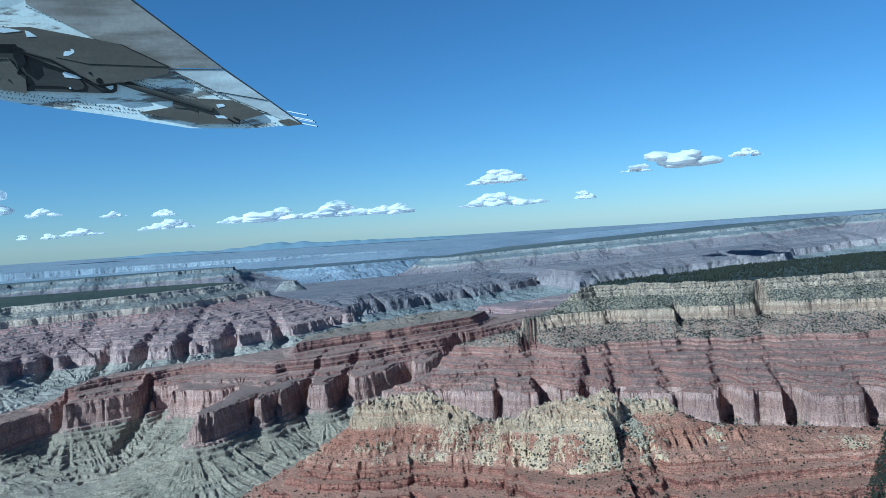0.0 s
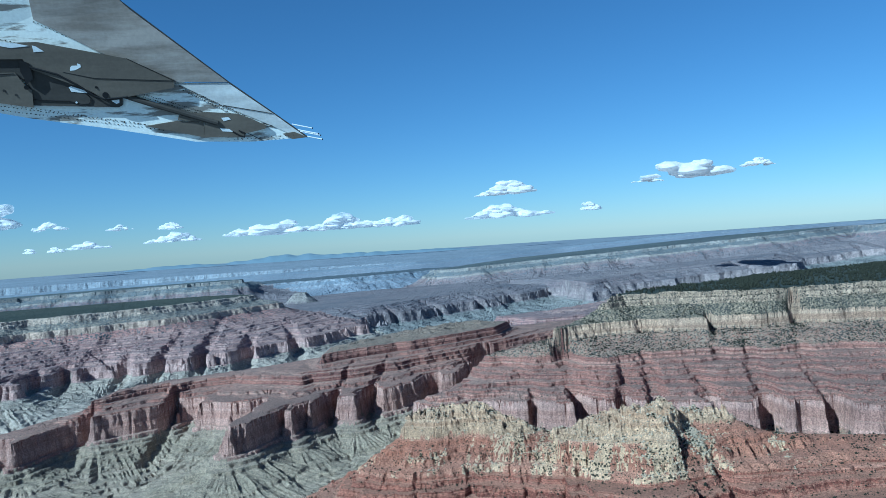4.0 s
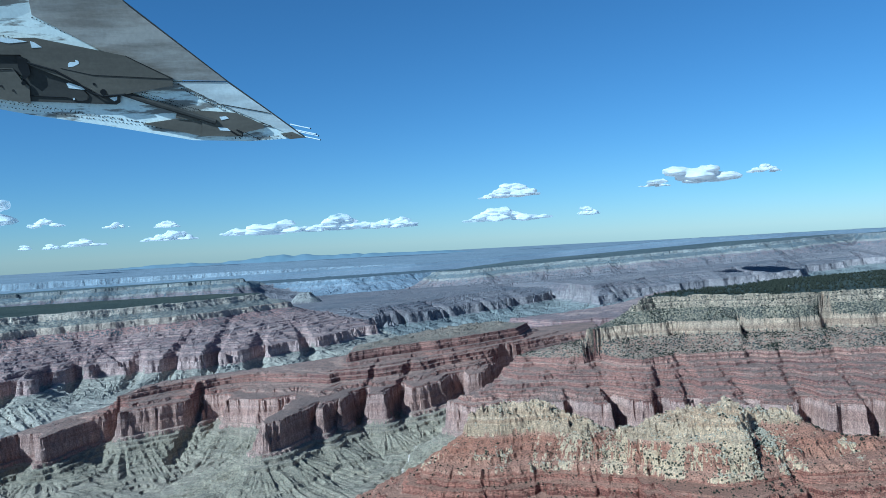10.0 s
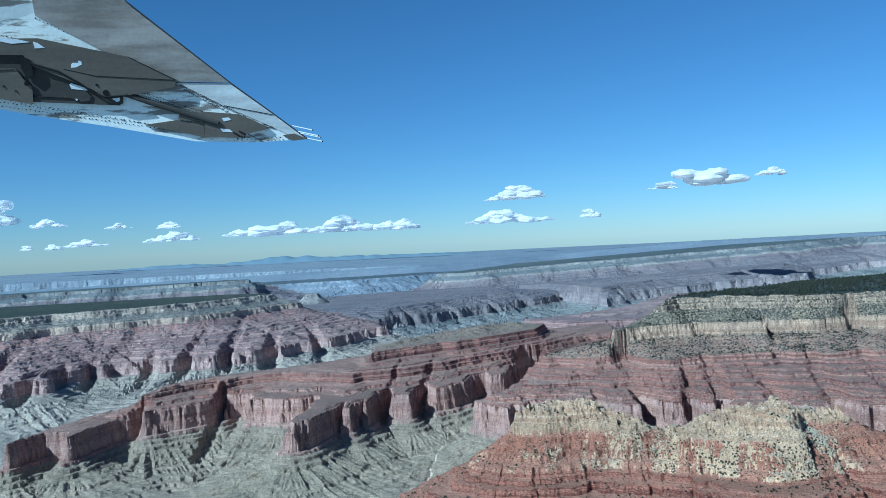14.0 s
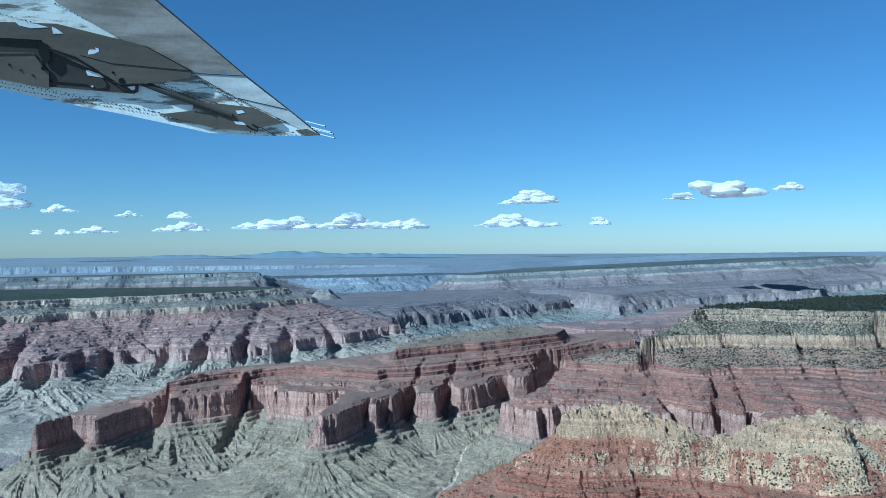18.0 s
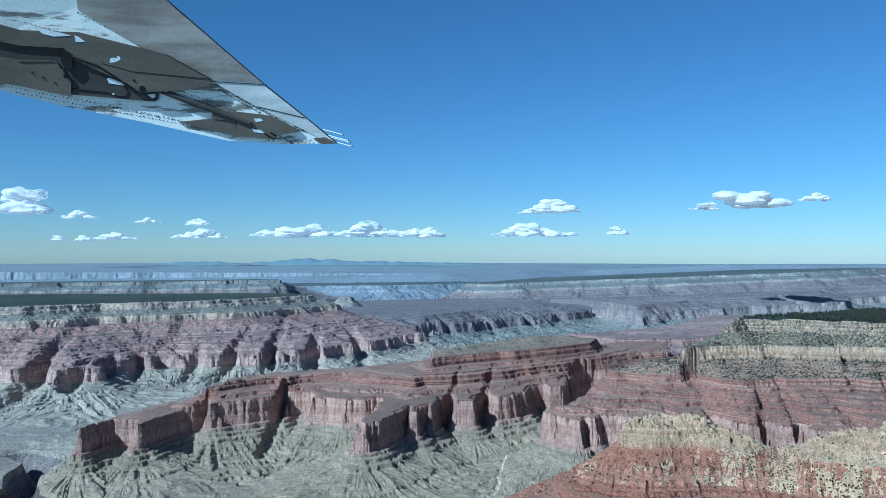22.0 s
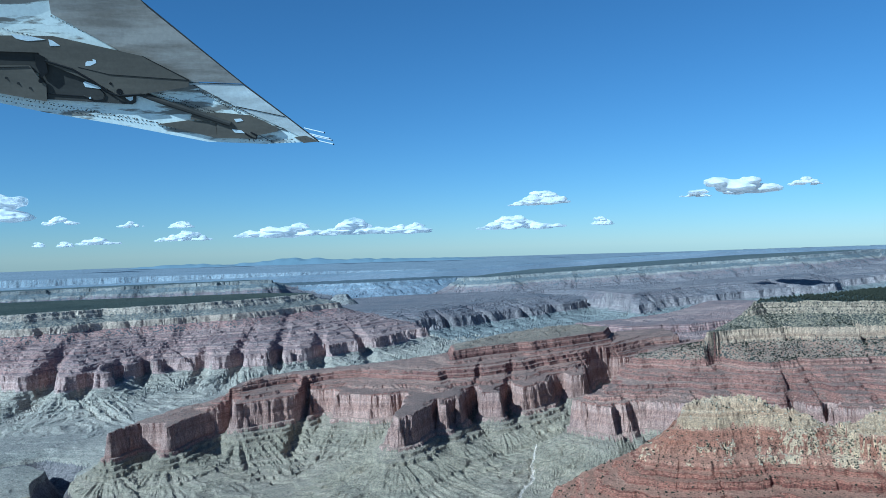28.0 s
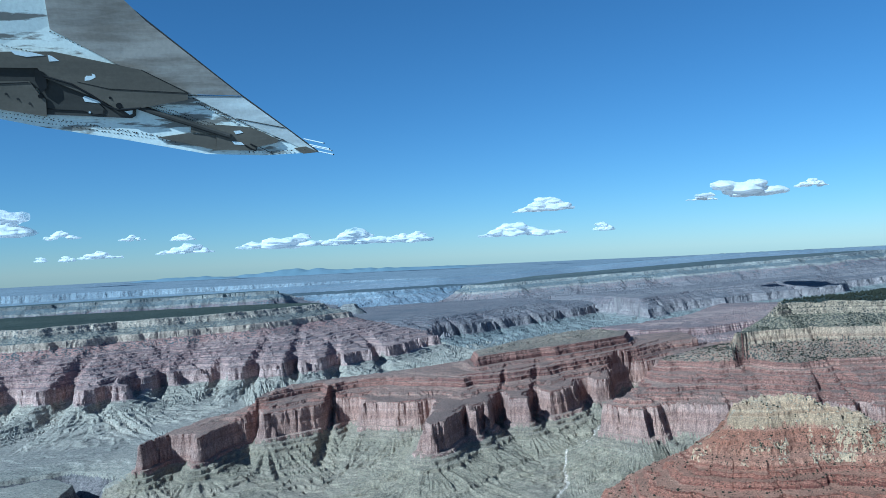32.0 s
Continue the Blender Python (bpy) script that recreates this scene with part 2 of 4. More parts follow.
RIGHT_RIM = [(66, 372), (78, 384), (95, 380), (115, 368), (140, 360), (165, 363), (190, 360), (230, 366), (300, 356), (420, 330), (800, 420), (900, 900), (560, 720), (350, 587), (244, 523), (193, 494), (142, 449), (108, 428), (84, 406)]
RIGHT_BUFF = [(34, 347), (44, 352), (60, 360), (80, 364), (100, 358), (108, 352), (112, 362), (130, 350), (148, 354), (152, 364), (165, 352), (200, 344), (300, 340), (420, 315), (820, 400), (920, 910), (560, 740), (340, 605), (230, 540), (140, 470), (90, 430), (55, 380)]
RIGHT_RED = [(5, 362), (12, 356), (34, 341), (40, 350), (48, 336), (56, 328), (66, 330), (80, 338), (104, 336), (122, 326), (143, 329), (170, 322), (220, 322), (300, 312), (430, 290), (850, 380), (950, 930), (560, 760), (330, 640), (230, 572), (140, 500), (90, 452), (52, 412), (24, 390)]
RIGHT_WALL = [(-27, 335), (-22, 322), (-16, 314), (-13, 322), (-8, 318), (-5, 326), (8, 322), (24, 314), (36, 308), (42, 322), (50, 308), (62, 300), (75, 296), (98, 282), (110, 286), (124, 278), (145, 268), (180, 260), (300, 256), (450, 262), (900, 350), (1000, 960), (560, 800), (330, 700), (200, 630), (100, 560), (50, 520), (34, 470), (26, 430), (14, 395), (-8, 362)]
RIDGE_TOP = [(-80, 405), (-74, 412), (-61, 422), (-49, 430), (-42, 436), (-34, 436), (-24, 446), (-8, 456), (18, 482), (30, 520), (-10, 530), (-50, 490), (-80, 440)]
RIDGE_RED = [(-192, 378), (-185, 388), (-177, 398), (-163, 409), (-158, 397), (-155, 406), (-145, 414), (-127, 415), (-113, 404), (-103, 398), (-95, 394), (-88, 388), (-84, 394), (-70, 396), (-56, 402), (-38, 416), (-21, 434), (0, 450), (16, 466), (58, 515), (90, 530), (90, 600), (20, 560), (-40, 500), (-80, 470), (-130, 440), (-170, 424), (-190, 400)]
RIDGE_WALL = [(-230, 328), (-231, 340), (-224, 347), (-214, 346), (-208, 336), (-205, 352), (-199, 367), (-191, 378), (-185, 366), (-171, 376), (-157, 386), (-156, 398), (-143, 399), (-139, 381), (-130, 381), (-122, 373), (-112, 374), (-104, 380), (-105, 345), (-109, 319), (-105, 311), (-97, 321), (-95, 334), (-89, 356), (-87, 341), (-85, 341), (-84, 352), (-80, 363), (-79, 354), (-77, 367), (-75, 380), (-69, 382), (-66, 367), (-59, 364), (-57, 379), (-49, 388), (-47, 375), (-31, 392), (-27, 412), (-19, 419), (-18, 405), (-9, 409), (-3, 439), (8, 462), (34, 474), (80, 520), (90, 590), (-10, 580), (-60, 530), (-110, 480), (-170, 450), (-222, 380)]
INNER_RED = [(31, 650), (76, 678), (143, 740), (233, 890), (330, 820), (200, 660), (110, 600), (60, 600)]
INNER_WALL = [(4, 636), (16, 694), (70, 722), (140, 790), (235, 935), (400, 850), (250, 640), (130, 565), (50, 575)]
BUTTE_CAP = [(-25, 197), (-21, 208), (-12, 212), (-4, 208), (2, 200), (9, 192), (2, 189), (-8, 195), (-18, 194)]
BUTTE_PEAK = [(14, 184), (20, 181), (28, 179), (36, 177), (39, 181), (44, 188), (56, 189), (56, 194), (40, 196), (22, 194)]
BUTTE_RED = [(-38, 190), (-36, 204), (-26, 215), (-5, 222), (15, 214), (40, 206), (63, 202), (90, 192), (115, 187), (220, 184), (400, 176), (400, 150), (220, 170), (115, 172), (90, 172), (63, 170), (42, 168), (30, 164), (15, 174), (-4, 184), (-22, 182), (-30, 184)]
BUTTE_WALL = [(-62, 184), (-60, 208), (-36, 238), (0, 250), (40, 240), (90, 225), (220, 215), (420, 205), (420, 120), (220, 130), (90, 135), (30, 135), (-25, 152), (-48, 164)]
MESA_RIM = [(-620, 600), (-520, 618), (-460, 612), (-425, 618), (-402, 640), (-384, 672), (-350, 682), (-326, 706), (-300, 716), (-278, 752), (-258, 800), (-240, 838), (-226, 866), (-262, 930), (-420, 970), (-800, 1050), (-1700, 1000), (-1700, 420), (-700, 540)]
MESA_WALL = [(-640, 470), (-520, 500), (-425, 548), (-398, 560), (-352, 540), (-334, 556), (-336, 606), (-318, 630), (-296, 640), (-262, 636), (-226, 646), (-192, 680), (-164, 722), (-136, 780), (-104, 856), (-120, 980), (-300, 1030), (-800, 1120), (-1800, 1070), (-1800, 400)]
NORTH_RED = [(-330, 1010), (-230, 965), (-180, 945), (-140, 936), (-104, 950), (-72, 1000), (-20, 1080), (70, 1180), (60, 1500), (-150, 1520), (-420, 1400)]
NORTH_WALL = [(-340, 960), (-226, 905), (-190, 888), (-150, 876), (-112, 886), (-88, 930), (-52, 975), (0, 1050), (110, 1150), (200, 1290), (100, 1560), (-150, 1580), (-460, 1440)]
KNOB = [(-246, 1174), (-228, 1174), (-226, 1184), (-244, 1186)]
FAR_LEFT_RIM = [(-1900, 1250), (-900, 1500), (-560, 1540), (-430, 1565), (-480, 1820), (-700, 2000), (-1000, 2100), (-2300, 2000)]
FAR_LEFT_WALL = [(-2100, 1150), (-900, 1360), (-480, 1480), (-330, 1560), (-270, 1800), (-420, 2090), (-1000, 2200), (-2500, 2100)]
FAR_MID_RIM = [(-20, 1600), (40, 1560), (160, 1590), (330, 1550), (480, 1590), (640, 1540), (800, 1620), (1000, 1800), (1060, 1900), (1040, 2230), (900, 2500), (200, 2450), (40, 2040), (-40, 1700)]
FAR_MID_WALL = [(-140, 1580), (-60, 1480), (40, 1400), (140, 1430), (330, 1390), (470, 1430), (660, 1380), (840, 1450), (1060, 1640), (1180, 1850), (1150, 2300), (900, 2600), (150, 2560), (-60, 2100)]
FAR_RIGHT_RIM = [(860, 1560), (900, 1470), (1000, 1420), (1500, 1300), (2200, 1500), (2000, 2300), (1150, 2250), (960, 1800)]
FAR_RIGHT_WALL = [(800, 1560), (860, 1400), (980, 1340), (1500, 1200), (2300, 1400), (2100, 2400), (1120, 2330), (900, 1820)]
FAR_LOW_RED = [(190, 1090), (250, 1150), (320, 1215), (420, 1250), (560, 1300), (600, 1380), (300, 1370), (150, 1400), (70, 1420), (66, 1350), (110, 1390), (165, 1320)]
FAR_LOW_WALL = [(0, 1440), (40, 1300), (100, 1350), (155, 1280), (190, 1040), (240, 1100), (320, 1170), (430, 1205), (600, 1260), (660, 1400), (400, 1440), (150, 1460)]
FAR_BACK_RIM = [(-620, 1790), (-480, 1740), (-370, 1780), (-240, 1730), (-130, 1790), (-40, 1860), (40, 2100), (-100, 2300), (-700, 2300)]
FAR_BACK_WALL = [(-660, 1660), (-480, 1600), (-360, 1640), (-230, 1590), (-100, 1640), (20, 1730), (110, 2100), (-80, 2400), (-760, 2400)]
OUTER_RIM = [(-3600, 2300), (-800, 2420), (-100, 2300), (400, 2750), (1200, 2600), (3600, 2200), (4950, 1000), (4950, 4950), (-4950, 4950), (-4950, 1000)]

# landform; its beds from the top down, with their outlines and how far their tops lie below the rim; wave size of its bays, their depth, and the grain of its ledges
LAND = [
    ("plateau", [("kaibab", [RIGHT_RIM], -0.5), ("coconino", [RIGHT_BUFF], -11.5), ("supai", [RIGHT_RED], -23.5), ("redwall", [RIGHT_WALL], -38.0)], 22, 3.6, 1.0),
    ("ridge", [("supai", [RIDGE_TOP], -21.5), ("supai", [RIDGE_RED], -30.5), ("redwall", [RIDGE_WALL], -38.0)], 17, 2.2, 1.0),
    ("butte", [("coconino", [BUTTE_CAP, BUTTE_PEAK], -15.0), ("supai", [BUTTE_RED], -27.0), ("redwall", [BUTTE_WALL], -40.0)], 9, 1.3, 0.6),
    ("mesa", [("whole", [MESA_RIM], 0.5), ("redwall", [MESA_WALL], -42.0)], 46, 13.0, 1.4),
    ("inner_terrace", [("supai", [INNER_RED], -28.0), ("redwall", [INNER_WALL], -39.0)], 40, 9.0, 1.5),
    ("terrace", [("supai", [NORTH_RED], -27.5), ("redwall", [NORTH_WALL], -40.0)], 40, 9.0, 1.8),
    ("far_terrace", [("supai", [FAR_LOW_RED], -28.0), ("redwall", [FAR_LOW_WALL], -42.0)], 80, 22.0, 2.4),
    ("far_left_rim", [("whole", [FAR_LEFT_RIM], 14.0), ("redwall", [FAR_LEFT_WALL], -36.0)], 130, 40.0, 3.0),
    ("far_rim", [("whole", [FAR_MID_RIM], 0.0), ("redwall", [FAR_MID_WALL], -46.0)], 110, 42.0, 3.0),
    ("far_right_rim", [("whole", [FAR_RIGHT_RIM], -1.0), ("redwall", [FAR_RIGHT_WALL], -44.0)], 260, 16.0, 3.0),
    ("far_back_rim", [("whole", [FAR_BACK_RIM], -2.0), ("redwall", [FAR_BACK_WALL], -42.0)], 90, 40.0, 3.0),
    ("outer_plateau", [("whole", [OUTER_RIM], 22.0)], 200, 60.0, 4.0),
]
# Ravines: mouth, head, how wide and how far they push the cliffs back at the mouth and at the head
RAVINES = {
    "plateau": [((72, 318), (75, 338), 3.8, 11, 6), ((91, 310), (92, 330), 4.1, 12, 6), ((113, 308), (122, 342), 4.3, 13, 6), ((44, 298), (42, 314), 4.6, 16, 0), ((88, 278), (90, 296), 5.4, 15, 0), ((118, 270), (120, 290), 5.4, 15, 0), ((40, 318), (39, 334), 3.0, 8, 0), ((60, 318), (64, 334), 2.7, 7, 0), ((134, 300), (142, 335), 4.3, 13, 6), ((22, 320), (25, 338), 2.4, 6, 0), ((160, 290), (166, 325), 5.4, 14, 0), ((108, 340), (112, 362), 3.0, 7, 6)],
    "mesa": [((-412, 540), (-420, 575), 8, 30, 0), ((-370, 515), (-384, 620), 9, 40, 8), ((-343, 552), (-348, 585), 5, 18, 0), ((-336, 584), (-344, 620), 4.5, 20, 0), ((-324, 606), (-331, 640), 4.5, 22, 0), ((-284, 614), (-288, 660), 7, 28, 0), ((-256, 620), (-258, 720), 6, 22, 4), ((-226, 646), (-236, 760), 6, 22, 5), ((-192, 670), (-206, 770), 7, 22, 4), ((-158, 730), (-184, 820), 7, 22, 4)],
    "ridge": [((-158, 372), (-157, 402), 2.6, 10, 4), ((-70, 384), (-64, 412), 2.0, 6, 4), ((-52, 392), (-46, 424), 2.2, 7, 5)],
    "butte": [((-8, 166), (-10, 186), 1.6, 5, 2), ((14, 158), (16, 176), 1.7, 6, 2), ((48, 158), (46, 178), 2.2, 7, 3), ((-24, 166), (-22, 184), 1.4, 4.5, 2), ((4, 160), (3, 182), 1.2, 3.5, 1)],
}
NAMES = ["floor"] + [row[0] for row in LAND]
BEDS = ["tonto", "kaibab", "toroweap", "coconino", "hermit", "supai", "redwall", "forest", "rubble", "bench", "schist", "sand"]
# For each bed: width of its cliff, the cliff's own steps, the share of the fall that it takes, the slope's steps, names of cliff and slope
BETWEEN = {
    "kaibab": (4.6, steps((0, 0), 2, 1, 1, 0.85, 0.25), 0.5, [(0, 0), (1, -1)], "kaibab", "toroweap"),
    "coconino": (1.9, [(0, 0), (0.4, -0.5), (0.6, -0.54), (1, -1)], 0.48, [(0, 0), (0.5, -0.58), (1, -1)], "coconino", "hermit"),
    "supai": (1.4, [(0, 0), (1, -1)], 0.14, [(0, 0), (0.9, -0.86), (1, -1)], "supai", "supai"),
    "ridge": (2.6, [(0, 0), (0.25, -0.42), (0.5, -0.48), (0.75, -0.9), (1, -1)], 0.5, [(0, 0), (0.85, -0.75), (1, -1)], "supai", "supai"),
}
WHOLE = [(0, 0), (0.02, -3), (0.04, -3.6), (0.06, -6.2), (0.2, -11.5), (0.23, -17), (0.38, -23.5), (0.9, -40), (1, -43)]
WHOLE_FAR = [(0, 0), (0.06, -6), (0.19, -12), (0.25, -17.5), (0.38, -24), (1, -43)]
WHOLE_BEDS = ((0.062, "toroweap"), (0.195, "coconino"), (0.235, "hermit"), (0.38, "supai"))
WALL_FALL = [(0, 0), (0.7, -5.4), (1.2, -5.8), (1.9, -10.8), (3.6, -11.3), (4.0, -12.7), (6.4, -13.4), (6.8, -14.9), (9.6, -15.7), (10, -17), (22, -21.5), (23, -22.6), (45, -26.4), (80, -29), (300, -32), (301, -90)]
GORGE = [(-620, 430), (-420, 402), (-335, 384), (-305, 398), (-280, 388), (-266, 350), (-252, 318), (-226, 296)]
WASH = [(-62, 280), (-54, 300), (-48, 324), (-44, 342), (-34, 356), (-26, 372), (-14, 396), (2, 424), (18, 452)]

# Strata: from, to, thinnest and thickest bed, how strongly hard beds stand out
STRATA = ((8, -7, 0.9, 1.7, 0.6), (-7, -12, 1.3, 2.2, 0.3), (-12, -18, 2.5, 3.5, 0.25), (-18, -23.5, 1.0, 1.9, 0.4), (-23.5, -38.5, 1.0, 2.4, 0.96),
          (-38.5, -52, 3.2, 4.6, 0.5), (-52, -57, 0.8, 1.4, 0.95), (-57, -120, 0.9, 1.9, 0.9))
bed_rng = np.random.default_rng(5)
LEDGE_IN, LEDGE_OUT = [], []
for s_top, s_end, thin, thick, hard in STRATA:
    s = s_top
    while s > s_end:
        h = bed_rng.uniform(thin, thick)
        LEDGE_IN += [s, s - 0.28 * h]
        LEDGE_OUT += [s, s - (0.28 + 0.54 * hard) * h]
        s -= h
order = np.argsort(LEDGE_IN)
LEDGE_IN, LEDGE_OUT = np.array(LEDGE_IN)[order], np.maximum.accumulate(np.array(LEDGE_OUT)[order])


def along(x, y, line):
    """Distance to an open line."""
    best = np.full(x.shape, 1e12)
    for (ax, ay), (bx, by) in zip(line, line[1:]):
        dx, dy = bx - ax, by - ay
        k = np.clip(((x - ax) * dx + (y - ay) * dy) / (dx * dx + dy * dy), 0, 1)
        best = np.minimum(best, (x - ax - k * dx) ** 2 + (y - ay - k * dy) ** 2)
    return np.sqrt(best)


def curve(v, pairs):
    return np.interp(v, [p[0] for p in pairs], [p[1] for p in pairs])


def ravine(x, y, rows):
    """How far the ravines push the cliffs back."""
    total = np.zeros_like(x)
    for (ax, ay), (bx, by), wide, deep, shallow in rows:
        dx, dy = bx - ax, by - ay
        k = np.clip(((x - ax) * dx + (y - ay) * dy) / (dx * dx + dy * dy), -0.6, 1)
        away = np.hypot(x - ax - k * dx, y - ay - k * dy) / (wide * (1 - 0.5 * np.clip(k, 0, 1)))
        total = np.maximum(total, (deep + (shallow - deep) * np.clip(k, 0, 1)) * np.exp(-(away**4)))
    return total


def floor_shape(x, y, base):
    """The shale platform: ribbed, cut by the gorge and by a dry wash."""
    warp_x, warp_y = 9 * fbm(x, y, 60, 3, 301), 9 * fbm(x, y, 60, 3, 311)
    swell = 2.2 * fbm(x, y, 80, 3, 3) + 3.4 * (ridged(x + warp_x, 0.6 * (y + warp_y), 30, 5, 9, 0.5) - 0.6)
    swell = swell * (1 + 0.3 * np.clip((y - 450) / 300, 0, 2))
    z = base - 69.5 + swell
    z = z + 15 * np.exp(-((x - 28) ** 2 + (y - 474) ** 2) / (2 * 26.0**2))
    gd = along(x + 6 * fbm(x, y, 30, 3, 91), y + 6 * fbm(x, y, 30, 3, 92), GORGE)
    wd = along(x + 3 * fbm(x, y, 14, 3, 93), y + 3 * fbm(x, y, 14, 3, 94), WASH)
    return z, wd, gd


NOTCH = {"plateau": 3.0, "ridge": 1.5, "butte": 1.5, "mesa": 4.0, "outer_plateau": 0.0}
SMALL = {"plateau": 0.9, "ridge": 0.7, "butte": 0.7, "mesa": 0.5}


def terrain(x, y):
    """Height, landform, bed and depth below the rim of the land at each place."""
    base = dip(x, y)
    z, wd, gd = floor_shape(x, y, base)
    form = np.zeros(x.shape, np.int8)
    bed = np.full(x.shape, BEDS.index("tonto"), np.int8)
    for n, (name, tiers, size, deep, grain) in enumerate(LAND):
        px = [p[0] for t in tiers for poly in t[1] for p in poly]
        py = [p[1] for t in tiers for poly in t[1] for p in poly]
        reach = 110 if grain < 2 else 250
        near = (x > min(px) - reach) & (x < max(px) + reach) & (y > min(py) - reach) & (y < max(py) + reach)
        if not near.any():
            continue
        nx, ny, nb = x[near], y[near], base[near]
        # bays and buttresses, alike through all beds
        bay = ridged(nx, ny, size, 3, 40 + n, 0.45) - 0.66
        small = fbm(nx, ny, size / 3.5, 4, 60 + n, 0.6)
        joints = ridged(nx, ny, 3.4 * grain, 3, 120 + n, 0.6) - 0.6
        if grain < 2:
            joints = joints + 1.1 * (cells(nx, ny, 2.6 * grain, 500 + n) - 0.5) + 0.6 * (cells(nx, ny, 1.2 * grain, 520 + n) - 0.5)
        cut = ravine(nx + 0.1 * size * small, ny, RAVINES[name]) if name in RAVINES else 0.0
        gaps = []
        for k, (kind, polys, top) in enumerate(tiers):
            d = None
            for poly in polys:
                d1, run1 = outline(nx, ny, poly)
                if d is None:
                    d, run = d1, run1
                else:
                    less = d1 < d
                    d, run = np.where(less, d1, d), np.where(less, run1, run)
            low = k / max(len(tiers) - 1, 1)
            if k == 0:
                lane = run + 0.2 * size * small
                notch = np.exp(-(((2 * vnoise(lane / (0.75 * size), 0.02 * ny / grain, 200 + n) - 1) / 0.16) ** 2)) * NOTCH.get(name, 9 * grain)
            depth = deep * (0.4 + 0.6 * low)
            d = d - depth * 1.7 * bay + (notch + cut) * (0.25 + 0.75 * low) + depth * SMALL.get(name, 0.32) * small + (min(grain, 1.5) * (0.25 if kind in ("supai", "whole") else 0.6 if kind == "redwall" else 0.9)) * joints
            gaps.append(d)
        # gullies run straight down the slopes
        gw = 3.4 * grain + 1.6
        wander = 0.35 * gw * fbm(nx, ny, 3 * gw, 3, 83 + n)
        gully = ridged(run + wander, gaps[-1] * 0.10, gw, 4, 80 + n, 0.6)
        rough = fbm(nx, ny, 5 * grain, 4, 150 + n, 0.6)
        d0 = gaps[0]
        h = nb + tiers[0][2] + np.clip(-d0 / 40, 0, 1) * 1.2 + 0.4 * grain * rough
        kd = np.full(nx.shape, BEDS.index({"kaibab": "forest", "whole": "forest"}.get(tiers[0][0], tiers[0][0])))
        if name == "ridge":
            h = h + np.clip(-d0 / 16, 0, 1) * 3.0 * (0.6 + 0.6 * small)
            nb = nb - 3 * np.clip((-185 - nx) / 20, 0, 1)
        if name == "mesa":
            h = h + np.clip(-d0 / 220, 0, 1) * 6
        if name == "outer_plateau":
            h = -64.0 + 2 * fbm(nx, ny, 400, 4, 5) + 0 * nb
        if name == "butte":
            blocks = ridged(nx + 0.4 * ny, ny, 4.2, 5, 21, 0.7)
            crag = 3.4 * blocks + 2.0 * fbm(nx, ny, 16, 2, 22) - 3.6 - np.clip((nx + 4) / 12, 0, 1) * np.clip((16 - nx) / 6, 0, 1) * 3.4
            crag = crag - 2.3 + 1.7 * cells(nx, ny, 1.9, 540) + 1.2 * cells(nx, ny, 0.9, 550) + 2.6 * np.clip((nx - 16) / 24, 0, 1) * np.clip((43.5 - nx) / 1.5, 0, 1) - 2.6 * np.clip((nx - 12) / 4, 0, 1)
            h = h + crag + 2.0 * np.clip(-d0 / 5, 0, 1) * (nx < 14)
        if tiers[0][0] in ("kaibab", "whole"):
            kd = np.where(d0 > -1.5 * grain, BEDS.index("kaibab"), kd)
            h = h + np.clip(1 - abs(d0) / (5 * grain), 0, 1) * 1.2 * fbm(nx, ny, 7 * grain, 3, 23 + n)
        for k, (kind, polys, top) in enumerate(tiers):
            d = gaps[k]
            out = d > 0
            if k == len(tiers) - 1:
                if kind == "whole":
                    hk = nb + top + curve(d / 300, [(0, 0), (1, -50)]) - np.clip(d - 300, 0, 200) * 0.4
                    kk = np.full(nx.shape, BEDS.index("kaibab"))
                    for lim, b in WHOLE_BEDS:
                        kk = np.where(d / 300 > lim, BEDS.index(b), kk)
                else:
                    w = max(grain, 0.8)
                    hk = nb + top + curve(d / w, WALL_FALL) * (0.82 if name == "mesa" else 1)
                    apron = np.clip((d / w - 5) / 12, 0, 1)
                    rill = ridged(run + 0.5 * wander, gaps[-1] * 0.05, 0.34 * gw, 3, 180 + n, 0.6)
                    hk = hk + apron * w * (4.2 * (gully - 0.62) + 0.9 * (rill - 0.6) + 0.3 * rough) * np.clip(2 - d / (50 * w), 0.3, 1)
                    kk = np.where(d / w > 4.1, BEDS.index("tonto"), BEDS.index("redwall"))
            else:
                nxt_top = tiers[k + 1][2]
                gap = np.maximum(d + np.maximum(-gaps[k + 1], 0.05), 0.1)
                u = np.clip(d / gap, 0, 1)
                if kind == "whole":
                    u = np.clip(u + 0.004 * rough + 0.012 * small, 0, 1)
                    hk = nb + top + curve(u, WHOLE if grain < 2 else WHOLE_FAR) / 43.0 * (top - nxt_top)
                    kk = np.full(nx.shape, BEDS.index("kaibab"))
                    for lim, b in WHOLE_BEDS:
                        kk = np.where(u > lim, BEDS.index(b), kk)
                    spur = ridged(run + 3 * wander, gaps[-1] * 0.06, 24 * grain, 4, 95 + n, 0.55)
                    hk = hk + np.minimum(u, 1 - u) * grain * ((0.4 * (gully - 0.6) + 2.0 * (spur - 0.6)) if name == "mesa" else (2.0 * (gully - 0.6) + 9 * (spur - 0.6)))
                else:
                    wide, cliff, share, slope, ca, cb = BETWEEN["ridge" if name in ("ridge", "inner_terrace") and kind == "supai" else kind]
                    wc = np.minimum(wide * max(grain, 0.8), 0.4 * gap)
                    if name == "butte":
                        wc = np.where((nx > 12) & (nx < 38) & (ny < 192), np.minimum(6.0, 0.55 * gap), wc)
